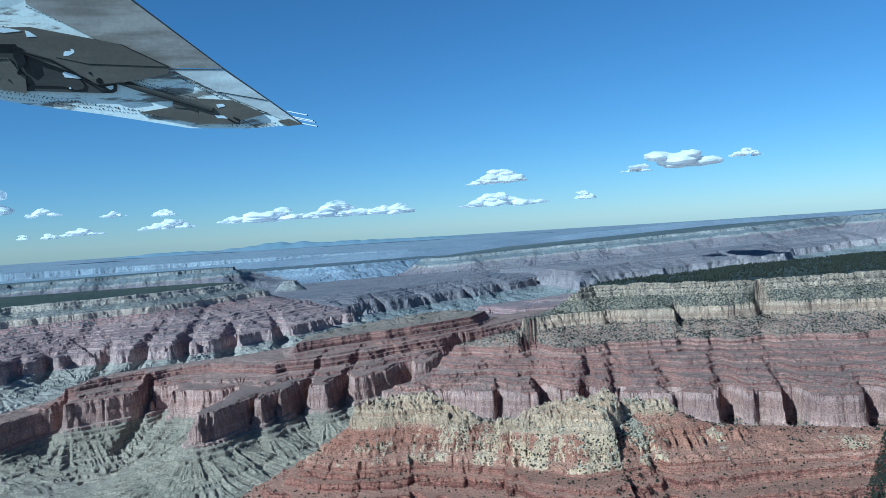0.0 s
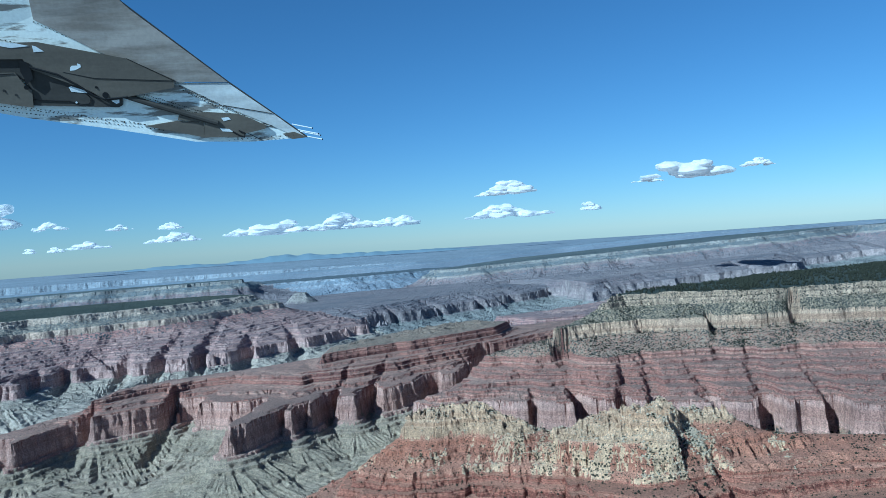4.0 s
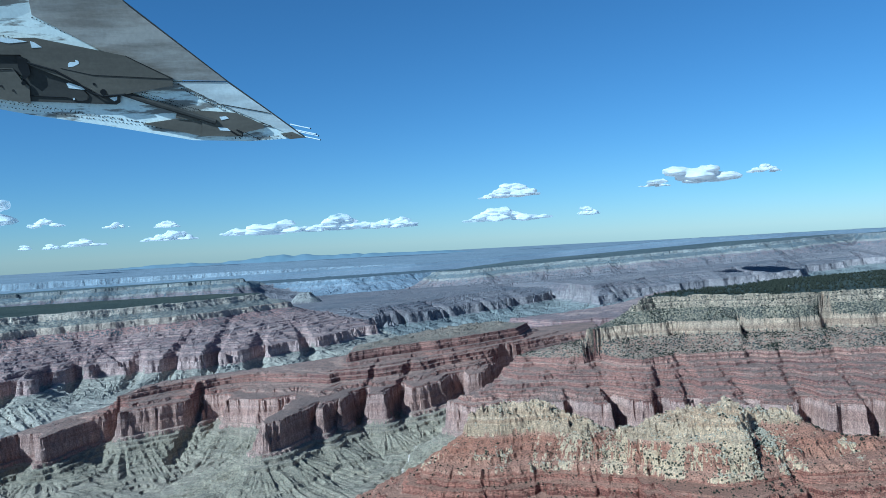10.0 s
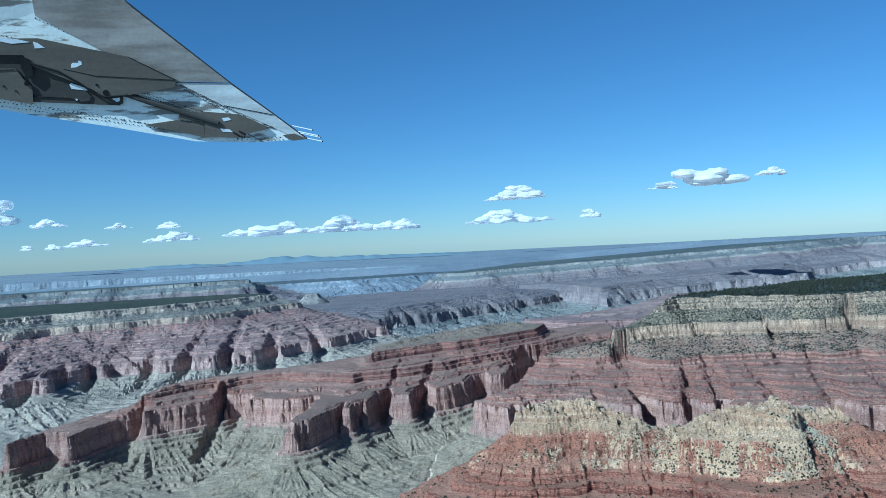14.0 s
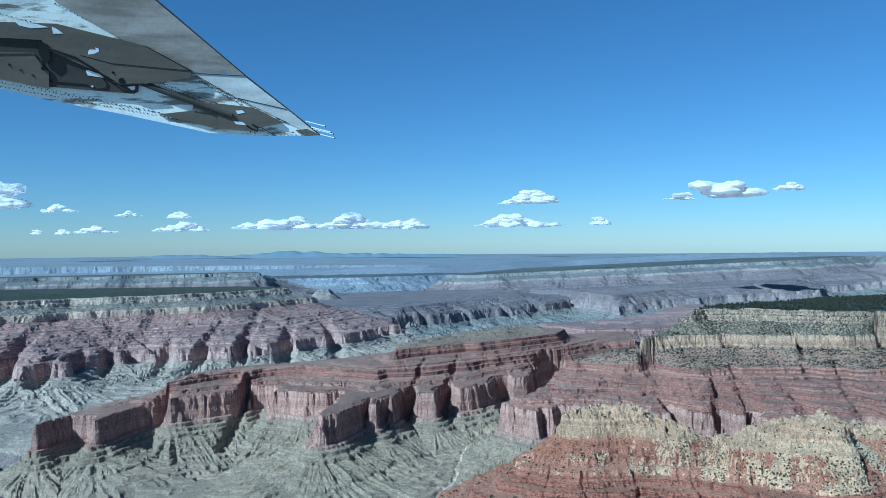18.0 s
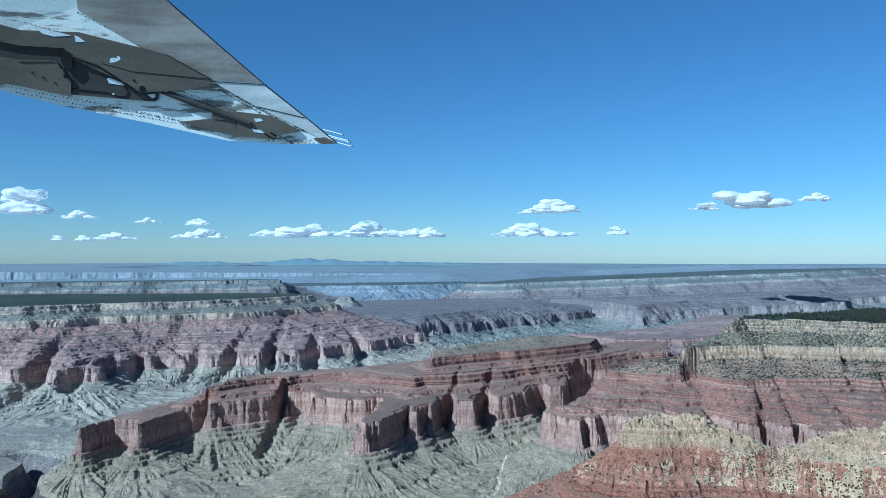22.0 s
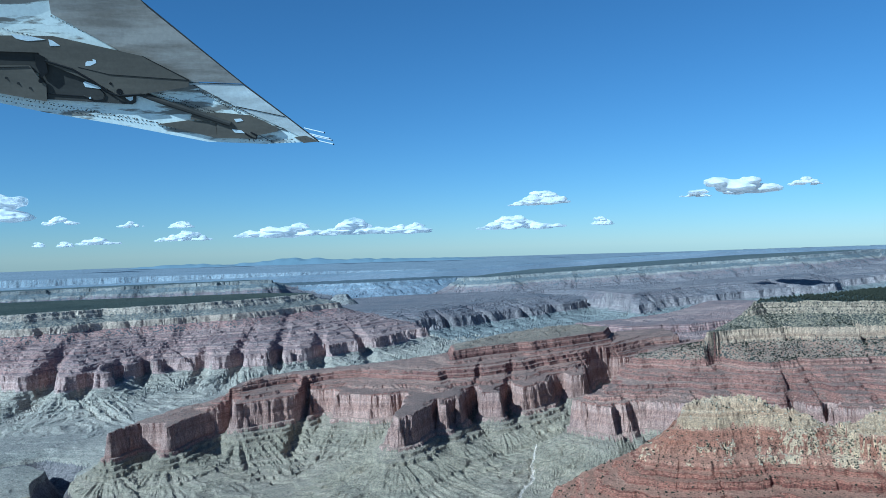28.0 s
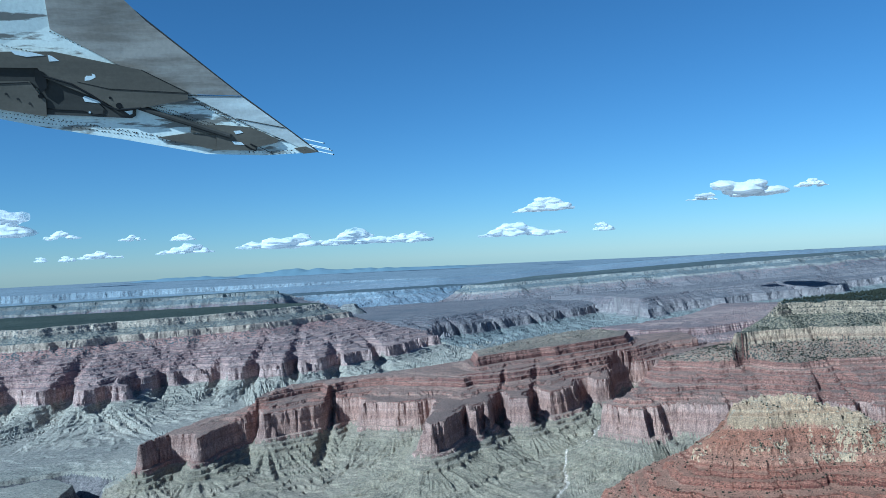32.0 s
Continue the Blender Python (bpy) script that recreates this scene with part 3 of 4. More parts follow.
                    v = np.clip((d - wc) / (gap - wc) + (0.03 * rough + 0.05 * small if kind == "supai" else 0), 0, 1)
                    fall = np.where(d < wc, share * curve(d / wc, cliff), -share + (1 - share) * curve(v, slope))
                    hk = nb + top + fall * (top - nxt_top)
                    if name == "butte" and k == 0:
                        hk = hk + crag * np.clip(1 - d / wc, 0, 1)
                    if kind == "supai":
                        hk = hk + np.minimum(v, 1 - v) * grain * (0.5 * rough + 2.2 * (gully - 0.6)) * (d > wc)
                    else:
                        hk = hk + np.minimum(v, 1 - v) * np.minimum(gap, 14) * 0.45 * (gully - 0.6) * (d > wc)
                    kk = np.where(d < wc, BEDS.index(ca), BEDS.index(cb))
            h, kd = np.where(out, hk, h), np.where(out, kk, kd)
        if name == "butte":
            pale = ridged(run + wander, d * 0.1, 11, 3, 33, 0.6) + 0.35 * fbm(nx, ny, 4, 4, 34, 0.6) + 0.3 * (cells(nx, ny, 0.45, 560) - 0.5) + np.clip((nx - 2) / 60, 0, 0.12) - 0.2 * (nx > 46)
            kd = np.where((kd == BEDS.index("hermit")) & (pale > 0.86 - 0.12 * ((nx > 12) & (nx < 38))), BEDS.index("rubble"), kd)
        if name == "ridge":
            kd = np.where(d0 < -1, BEDS.index("bench"), kd)
        if name == "terrace":
            # a pale knob stands on the terrace
            kn, _ = outline(nx, ny, KNOB)
            kh = nb - 11.0 + curve(kn + 3 * rough, [(-9, 2), (0, 0), (4, -6), (18, -17), (19, -60)])
            kd = np.where(kh > h, BEDS.index("coconino"), kd)
            h = np.maximum(h, kh)
        up = h > z[near]
        zz, ff, bb = z[near], form[near], bed[near]
        zz[up], ff[up], bb[up] = h[up], NAMES.index(name), kd[up]
        z[near], form[near], bed[near] = zz, ff, bb
    # hard beds stand out as ledges all round the canyon
    wob = 0.35 * fbm(x, y, 14, 3, 401) + 0.8 * fbm(x, y, 90, 2, 411)
    s = z - base + wob
    worn = np.interp(s, LEDGE_IN, LEDGE_OUT) - s
    patchy = np.clip(0.7 + 1.6 * fbm(x, y, 26, 3, 421), 0, 1)
    level = np.where(bed == BEDS.index("tonto"), patchy * np.clip((-48 - s) / 3, 0, 1), np.where(bed == BEDS.index("forest"), 0, 1))
    level = np.where(form == NAMES.index("outer_plateau"), 0, level)
    level = np.where((form == NAMES.index("butte")) & (bed == BEDS.index("coconino")), 0, level)
    z = z + worn * level
    # the river's gorge and a dry wash cut through the shale
    shale = bed == BEDS.index("tonto")
    z = z - np.where(shale, np.interp(gd, [0, 2.5, 6, 7, 9, 20, 30], [16, 14, 9, 8, 2.5, 0.8, 0]) + np.interp(wd, [0, 0.7, 1.6, 9], [1.6, 1.4, 0.6, 0]), 0)
    bed[shale & (gd < 8)] = BEDS.index("schist")
    bed[shale & (wd < 0.55)] = BEDS.index("sand")
    bed[shale & (form == NAMES.index("plateau")) & (x > 22)] = BEDS.index("hermit")
    return z, form, bed, z - base


# The land is one sheet of rings round the flight line. Its rings crowd on the cliffs and thin out on what lies flat or hidden.
CX, CY, EYE_Z = -50.0, -10.0, -1.8
ROWS_FAR, COLS, COARSE = 1120, 1000, 300
front = np.radians(np.linspace(-38, 40, COLS))
few = np.linspace(0, COLS - 1, COARSE)
probe = np.geomspace(130, 4930, 1500)
pa, pr = np.meshgrid(np.interp(few, np.arange(COLS), front), probe)
pz = terrain((CX + pr * np.sin(pa)).ravel(), (CY + pr * np.cos(pa)).ravel())[0].reshape(pr.shape)
rise = np.arctan2(pz - EYE_Z, pr)
seen = np.maximum(np.diff(np.maximum.accumulate(rise, 0), axis=0), 0)
turn_all = np.abs(np.diff(rise, axis=0))
even = np.diff(np.log(pr), axis=0)
share = 0.5 * seen / seen.sum(0) + 0.2 * turn_all / turn_all.sum(0) + 0.3 * even / even.sum(0)
share = sum(w * np.roll(share, k, 1) for k, w in ((-3, 0.1), (-2, 0.13), (-1, 0.17), (0, 0.2), (1, 0.17), (2, 0.13), (3, 0.1)))
reached = np.concatenate([np.zeros((1, COARSE)), np.cumsum(share, 0)])
wanted = np.linspace(0, 1, ROWS_FAR)
coarse_r = np.stack([np.interp(wanted, reached[:, c] / reached[-1, c], probe) for c in range(COARSE)], 1)
low_c = np.minimum(np.arange(COLS) * (COARSE - 1) / (COLS - 1), COARSE - 1.001)
c0 = low_c.astype(int)
front_r = coarse_r[:, c0] * (1 - (low_c - c0)) + coarse_r[:, c0 + 1] * (low_c - c0)
behind = np.radians(np.linspace(40, 322, 72)[1:-1])
turned = np.linspace(0, 1, len(behind))
back_r = front_r[:, -1:] * (1 - turned) + front_r[:, :1] * turned
close = np.geomspace(0.5, 130, 26)[:-1]
fan = np.concatenate([front, behind])
gr = np.concatenate([np.repeat(close[:, None], len(fan), 1), np.concatenate([front_r, back_r], 1)])
ga = np.repeat(fan[None], len(gr), 0)
lx, ly = CX + gr * np.sin(ga), CY + gr * np.cos(ga)
lz, lform, lbed, lstrata = terrain(lx.ravel(), ly.ravel())
rows_n, cols_n = lx.shape
xyz = np.stack([lx.ravel(), ly.ravel(), lz], 1)
ids = np.arange(rows_n * cols_n).reshape(rows_n, cols_n)
nxt = np.roll(ids, -1, 1)
quads = np.stack([ids[:-1].ravel(), nxt[:-1].ravel(), nxt[1:].ravel(), ids[1:].ravel()], 1)


def sheet(name, faces, material, parent=None, smooth=False):
    """One mesh out of some of the land's faces."""
    used, flat = np.unique(faces, return_inverse=True)
    me = bpy.data.meshes.new(name)
    me.vertices.add(len(used))
    me.vertices.foreach_set("co", xyz[used].astype(np.float32).ravel())
    me.loops.add(faces.size)
    me.loops.foreach_set("vertex_index", flat.ravel().astype(np.int32))
    me.polygons.add(len(faces))
    me.polygons.foreach_set("loop_start", np.arange(0, faces.size, 4, dtype=np.int32))
    me.polygons.foreach_set("loop_total", np.full(len(faces), 4, np.int32))
    me.update(calc_edges=True)
    me.attributes.new("strata", "FLOAT", "POINT").data.foreach_set("value", lstrata[used].astype(np.float32))
    me.materials.append(material)
    me.polygons.foreach_set("use_smooth", np.full(len(faces), smooth))
    ob = new(name, me)
    ob.parent = parent
    return ob


PART_NAME = {"kaibab": "rim_cliff", "toroweap": "brushy_slope", "coconino": "sandstone_cliff", "hermit": "shale_slope",
             "supai": "ledge_band", "redwall": "lower_cliff", "tonto": "talus_apron", "forest": "wooded_top", "rubble": "pale_talus", "bench": "stony_bench", "schist": "gorge_wall", "sand": "dry_wash"}
FORM_TAGS = {
    "plateau": ("wooded_plateau", "wooded canyon plateau with cream rim cliffs over red ledges", "plateau"),
    "ridge": ("rock_ridge", "long red rock ridge with shadowed alcoves above grey slopes", "ridge"),
    "butte": ("butte", "red butte capped by pale broken sandstone crags", "butte"),
    "mesa": ("mesa", "broad forested mesa with hazy banded cliffs across the canyon", "mesa"),
    "inner_terrace": ("rock_terrace", "low red rock terrace behind the wooded plateau", "terrace"),
    "far_terrace": ("rock_terrace", "hazy mauve terrace below the distant rim", "terrace"),
    "terrace": ("rock_terrace", "low mauve terrace with a pale knob beyond the mesa", "terrace"),
    "far_left_rim": ("canyon_rim", "distant forested rim with pale cliffs behind the mesa", "canyon rim"),
    "far_rim": ("canyon_rim", "distant hazy canyon rim with banded mauve walls", "canyon rim"),
    "far_back_rim": ("canyon_rim", "faint haze-blue canyon rim far beyond the mesa", "canyon rim"),
    "far_right_rim": ("canyon_rim", "distant hazy rim beside a deep side canyon", "canyon rim"),
}
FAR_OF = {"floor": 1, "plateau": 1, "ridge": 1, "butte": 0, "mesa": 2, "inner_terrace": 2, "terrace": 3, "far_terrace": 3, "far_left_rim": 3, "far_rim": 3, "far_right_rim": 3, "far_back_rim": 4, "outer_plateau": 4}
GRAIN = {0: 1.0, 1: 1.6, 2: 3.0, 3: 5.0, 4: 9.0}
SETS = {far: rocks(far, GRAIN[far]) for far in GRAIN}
qform, qbed = lform[quads[:, 0]], lbed[quads[:, 0]]


def patches(code):
    """Numbers the connected patches of equal code on the grid of faces."""
    label = np.zeros(code.shape, np.int64)
    parent = []

    def root_of(i):
        while parent[i] != i:
            parent[i] = parent[parent[i]]
            i = parent[i]
        return i

    before = None
    for r in range(code.shape[0]):
        row = code[r]
        cuts = np.flatnonzero(np.diff(row)) + 1
        starts = np.concatenate([[0], cuts])
        first = len(parent)
        parent.extend(range(first, first + len(starts)))
        label[r] = first + np.repeat(np.arange(len(starts)), np.diff(np.concatenate([starts, [len(row)]])))
        if r:
            same = row == code[r - 1]
            pairs = np.unique(np.stack([label[r][same], label[r - 1][same]], 1), axis=0)
            for i, j in pairs:
                a, b = root_of(i), root_of(j)
                if a != b:
                    parent[max(a, b)] = min(a, b)
    top = np.array([root_of(i) for i in range(len(parent))])
    return top[label]


patch = patches((qform.astype(np.int64) * 20 + qbed).reshape(rows_n - 1, cols_n)).ravel()
SMOOTH = ("forest",)
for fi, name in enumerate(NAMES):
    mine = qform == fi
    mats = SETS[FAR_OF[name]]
    if name in ("floor", "outer_plateau"):
        ob = sheet("ground" if name == "floor" else "backdrop", quads[mine], mats["tonto"], smooth=name != "floor")
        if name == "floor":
            # Farther floor takes shale with haze mixed into its colour.
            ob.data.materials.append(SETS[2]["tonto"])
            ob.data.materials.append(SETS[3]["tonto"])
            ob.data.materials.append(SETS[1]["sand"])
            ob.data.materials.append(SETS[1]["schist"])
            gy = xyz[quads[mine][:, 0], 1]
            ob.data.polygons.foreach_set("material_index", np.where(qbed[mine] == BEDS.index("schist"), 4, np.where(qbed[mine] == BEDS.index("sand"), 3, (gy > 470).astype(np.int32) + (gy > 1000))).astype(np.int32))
        else:
            for b in BEDS[1:8]:
                ob.data.materials.append(mats[b])
            ob.data.polygons.foreach_set("material_index", np.where(qbed[mine] > 6, 0, qbed[mine]).astype(np.int32))
        tagged(ob, "grey-green canyon floor with dry gullies" if name == "floor" else "hazy wooded plateau reaching to the horizon", "ground", kind="structure")
        continue
    place = xyz[quads[mine][:, 0]]
    title, label, category = FORM_TAGS[name]
    root = new(title)
    root.location = (*place[:, :2].mean(0), place[:, 2].min())
    bpy.context.view_layer.update()
    tagged(root, label, category)
    for bi, bed in enumerate(BEDS):
        some = np.flatnonzero(mine & (qbed == bi))
        if len(some) < 8:
            if len(some):
                ob = sheet(PART_NAME[bed], quads[some], mats[bed], root)
                ob.matrix_parent_inverse = root.matrix_world.inverted()
            continue
        # each large connected patch is a part; the crumbs are one
        ids_here, index, counts = np.unique(patch[some], return_inverse=True, return_counts=True)
        large = [i for i in np.argsort(-counts)[:24] if counts[i] > 250]
        rest = np.ones(len(some), bool)
        for i in large:
            pick = index == i
            rest &= ~pick
            ob = sheet(PART_NAME[bed], quads[some[pick]], mats[bed], root, bed in SMOOTH)
            ob.matrix_parent_inverse = root.matrix_world.inverted()
        if rest.any():
            ob = sheet(PART_NAME[bed] + "_scrap", quads[some[rest]], mats[bed], root, bed in SMOOTH)
            ob.matrix_parent_inverse = root.matrix_world.inverted()
            tagged(ob, kind="stuff")


# ---------------------------------------------------------------- brush and trees
leaf = Mat("juniper_green")
green = leaf.done(leaf.ramp(leaf.noise(0.8, 3), [(0.3, (0.015, 0.018, 0.013)), (0.7, (0.036, 0.037, 0.025))]))


def brush(name, label, wanted, count, low, high, tall, seed, material=green, category="vegetation"):
    """Small ragged bushes or trees over some beds, each a spiky heap of leaves."""
    rng = np.random.default_rng(seed)
    pick = np.flatnonzero(wanted)
    a, b = xyz[quads[pick, 0]], xyz[quads[pick, 2]]
    area = np.abs((b[:, 0] - a[:, 0]) * (b[:, 1] - a[:, 1])) + 1e-6
    chosen = rng.choice(len(pick), count, p=area / area.sum())
    k = rng.random((count, 2, 1))
    c = [xyz[quads[pick[chosen], i]] for i in range(4)]
    spot = (c[0] * (1 - k[:, 0]) + c[1] * k[:, 0]) * (1 - k[:, 1]) + (c[3] * (1 - k[:, 0]) + c[2] * k[:, 0]) * k[:, 1]
    r = rng.uniform(low, high, (count, 1, 1)) * rng.uniform(0.7, 1.3, (count, 1, 1))
    turn = rng.uniform(0, 6.28, (count, 1))
    ang = turn + np.arange(5)[None] * math.tau / 5
    wob = rng.uniform(0.65, 1.2, (count, 5, 1))
    ring_xy = np.stack([np.cos(ang), np.sin(ang), np.zeros_like(ang) + 0.45 * tall], -1) * wob * r
    foot = np.zeros((count, 1, 3))
    foot[:, :, 2] = -0.3
    top_v = np.concatenate([rng.uniform(-0.2, 0.2, (count, 1, 2)), np.full((count, 1, 1), 1.25 * tall)], -1) * r
    verts = np.concatenate([foot * r, ring_xy, top_v], 1) + spot[:, None]
    tri = []
    for i in range(5):
        j = (i + 1) % 5
        tri += [(0, 1 + j, 1 + i), (6, 1 + i, 1 + j)]
    faces = (np.array(tri)[None] + 7 * np.arange(count)[:, None, None]).reshape(-1, 3)
    me = bpy.data.meshes.new(name)
    me.vertices.add(count * 7)
    me.vertices.foreach_set("co", verts.reshape(-1).astype(np.float32))
    me.loops.add(faces.size)
    me.loops.foreach_set("vertex_index", faces.ravel().astype(np.int32))
    me.polygons.add(len(faces))
    me.polygons.foreach_set("loop_start", np.arange(0, faces.size, 3, dtype=np.int32))
    me.polygons.foreach_set("loop_total", np.full(len(faces), 3, np.int32))
    me.update(calc_edges=True)
    me.materials.append(material)
    return tagged(new(name, me), label, category, kind="stuff")


def beds_of(name, *kinds):
    fi = NAMES.index(name)
    return (qform == fi) & np.isin(qbed, [BEDS.index(k) for k in kinds])


in_view = (xyz[quads[:, 0], 1] > 150) & (np.abs(xyz[quads[:, 0], 0]) < 320)
brush("shrubs", "scattered dark junipers on the butte's slopes", beds_of("butte", "rubble", "hermit", "coconino", "supai") & in_view & (xyz[quads[:, 0], 0] < 130), 16000, 0.15, 0.36, 1.0, 1)
brush("shrubs", "dark brush on the slopes under the rim", beds_of("plateau", "toroweap", "hermit", "kaibab") & in_view & (xyz[quads[:, 0], 1] < 460), 60000, 0.20, 0.48, 1.0, 2)
pale_stone = Mat("pale_boulder")
boulder = pale_stone.done(pale_stone.ramp(pale_stone.noise(1.2, 4), [(0.3, (0.30, 0.25, 0.18)), (0.7, (0.46, 0.39, 0.29))]))
brush("boulders", "pale sandstone boulders strewn over the butte", beds_of("butte", "rubble", "coconino") & in_view & (xyz[quads[:, 0], 0] < 80), 8000, 0.10, 0.32, 0.8, 4, boulder, "boulders")
brush("forest", "dark pine forest on the plateau top", beds_of("plateau", "forest") & in_view & (xyz[quads[:, 0], 1] < 620), 14000, 0.35, 0.75, 1.5, 3)


# ---------------------------------------------------------------- mesh helpers
def part(name, bm, material, parent=None, label=""):
    """Links a bmesh as one object, under a thing or a part."""
    me = bpy.data.meshes.new(name)
    bm.to_mesh(me)
    bm.free()
    me.materials.append(material)
    ob = new(name, me)
    if parent is not None:
        ob.parent = parent
        bpy.context.view_layer.update()
        ob.matrix_parent_inverse = parent.matrix_world.inverted()
    return tagged(ob, label)



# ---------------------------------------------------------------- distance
# The range's blue is distance haze, put into the rock's base colour.
mm = Mat("hazed_mountain_rock")
hazed_rock = mm.done(mm.ramp(mm.noise(0.004, 4), [(0.35, (0.13, 0.18, 0.22)), (0.65, (0.15, 0.20, 0.25))]))


def mountain(x0, x1, y, top, seed):
    """A low worn range on the horizon: a rounded ridge with spurs."""
    bm = bmesh.new()
    cols, rows = 90, 9
    grid = []
    for j in range(rows):
        w = j / (rows - 1) * 2 - 1
        line = []
        for i in range(cols):
            k = i / (cols - 1)
            x = x0 + (x1 - x0) * k
            shape = math.sin(math.pi * k) ** 0.7 * (0.62 + 0.3 * noise.noise((x * 0.004, seed, 0)) + 0.18 * noise.noise((x * 0.015, seed, 4)))
            z = -75 + (top + 75) * max(shape, 0) * (1 - abs(w) ** 1.6) + 3 * noise.noise((x * 0.02, w * 3, seed))
            line.append(bm.verts.new((x, y + 60 * w, z)))
        grid.append(line)
    for a, b in zip(grid, grid[1:]):
        for i in range(cols - 1):
            bm.faces.new((a[i], a[i + 1], b[i + 1], b[i]))
    return part("backdrop", bm, hazed_rock)


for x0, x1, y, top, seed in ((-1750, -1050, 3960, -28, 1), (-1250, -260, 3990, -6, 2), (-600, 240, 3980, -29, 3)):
    tagged(mountain(x0, x1, y, top, seed), "low haze-blue mountain range on the far horizon", "backdrop", kind="structure")

cm = Mat("cloud_vapour", 1.0)
cm.bsdf.inputs["Base Color"].default_value = (0.93, 0.93, 0.93, 1)
thin = cm.node("ShaderNodeBsdfTransparent")
veil = cm.node("ShaderNodeMixShader")
spot = cm.node("ShaderNodeTexCoord").outputs["Object"]
wisp = cm.noise(4.0, 6, 0.7, spot)
flat_spot = cm.node("ShaderNodeVectorMath", operation="MULTIPLY")
flat_spot.inputs[1].default_value = (1.9, 0.0, 1.7)
cm.link(spot, flat_spot.inputs[0])
out_from_heart = cm.node("ShaderNodeVectorMath", operation="LENGTH")
cm.link(flat_spot.outputs[0], out_from_heart.inputs[0])
thickness = cm.node("ShaderNodeMath", operation="MULTIPLY_ADD")
cm.link(out_from_heart.outputs["Value"], thickness.inputs[0])
thickness.inputs[1].default_value = -0.30
cm.link(wisp, thickness.inputs[2])
cm.link(cm.grey(thickness.outputs[0], 0.04, 0.30), veil.inputs[0])
cm.link(thin.outputs[0], veil.inputs[1])
through_light = cm.node("ShaderNodeBsdfTranslucent")
through_light.inputs[0].default_value = (0.92, 0.92, 0.93, 1)
both = cm.node("ShaderNodeMixShader")
both.inputs[0].default_value = 0.5
cm.link(cm.bsdf.outputs[0], both.inputs[1])
cm.link(through_light.outputs[0], both.inputs[2])
cm.link(both.outputs[0], veil.inputs[2])
cm.link(veil.outputs[0], cm.t.nodes["Material Output"].inputs["Surface"])
vapour = cm.m


def cloud(x, y, z, wide, high, seed):
    """A flat-bottomed heap of ragged puffs, a unit wide before it is scaled."""
    rng = random.Random(seed)
    bm = bmesh.new()
    tallness = high / wide
    n = 24 if wide < 250 else 60
    for i in range(n):
        u = rng.uniform(-1, 1)
        tall = (1 - abs(u) ** 1.7) * (0.6 + 0.6 * noise.noise((u * 3.1, seed * 7.7, 0)))
        v = rng.random() ** 1.2 * max(tall, 0.08)
        r = tallness * rng.uniform(0.16, 0.34) * (1.15 - 0.7 * abs(u))
        where = Vector((u * 0.5, rng.uniform(-0.06, 0.06), (v - 0.25) * tallness))
        made = bmesh.ops.create_icosphere(bm, subdivisions=3, radius=r)
        for vert in made["verts"]:
            c = vert.co.normalized()
            bumpy = 1 + 0.45 * noise.noise(c * 1.6 + Vector((seed, i * 3.3, 0))) + 0.2 * noise.noise(c * 4.5 + Vector((seed, i * 3.3, 7)))
            vert.co = Vector((c.x * r * 2.1, c.y * r * 1.3, c.z * r * (1.0 if c.z > 0 else 0.4))) * bumpy + where
    for v in bm.verts:
        v.co.z /= tallness
    for f in bm.faces:
        f.smooth = True
    ob = part("cloud", bm, vapour)
    ob.location = (x, y, z)
    ob.scale = (wide, wide, high)
    fuse = ob.modifiers.new("fuse", "REMESH")
    fuse.mode, fuse.voxel_size, fuse.use_smooth_shade = "VOXEL", 0.013 if wide < 250 else 0.01, True
    soften = ob.modifiers.new("soften", "SMOOTH")
    soften.iterations = 50
    return ob


CLOUDS = (
    (356, 1100, 74, 136, 33), (455, 1100, 78, 49, 13), (293, 1100, 64, 49, 8), (134, 1540, 91, 104, 32), (87, 1540, 83, 46, 12),
    (319, 3600, 100, 404, 70), (713, 3600, 102, 92, 43), (-795, 3600, 94, 485, 70), (-472, 3600, 98, 323, 70), (-231, 3600, 93, 270, 59),
    (-1289, 3600, 143, 108, 38), (-1863, 3600, 174, 162, 49), (-1530, 3600, 150, 130, 32),
    (-1279, 3600, 83, 256, 49), (-1683, 3600, 76, 202, 49), (-1844, 3600, 65, 81, 32), (-1964, 3600, 67, 54, 27),
)
for n, (x, y, z, w, h) in enumerate(CLOUDS):
    tagged(cloud(x, y, z, w, h, n), "small white fair-weather cloud with a flat base" if w < 250 else "long white bank of fair-weather cloud", "cloud", "clouds over the canyon")
tagged(cloud(-1780, 3000, 190, 180, 112, 40), "tall white heap of fair-weather cloud", "cloud", "clouds over the canyon")

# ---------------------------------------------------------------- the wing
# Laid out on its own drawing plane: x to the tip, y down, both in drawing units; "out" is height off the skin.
WING_EYE = Vector((-53, 2.8, -1.8))
WING_TURN = (pose(0, 0, 0, 90 - 1.03, 0, 0.57) @ pose(0, 0, 0, 0, 0, -2.66)).to_3x3()
LENS = 1337.1


def wp(x, y, out=0.0):
    d = 4650 - 1.2 * (235 - y) - 0.5 * (575 - x) - 3.2 * out
    return WING_EYE + WING_TURN @ Vector(((x - 784) / LENS * d, (441 - y) / LENS * d, -d))


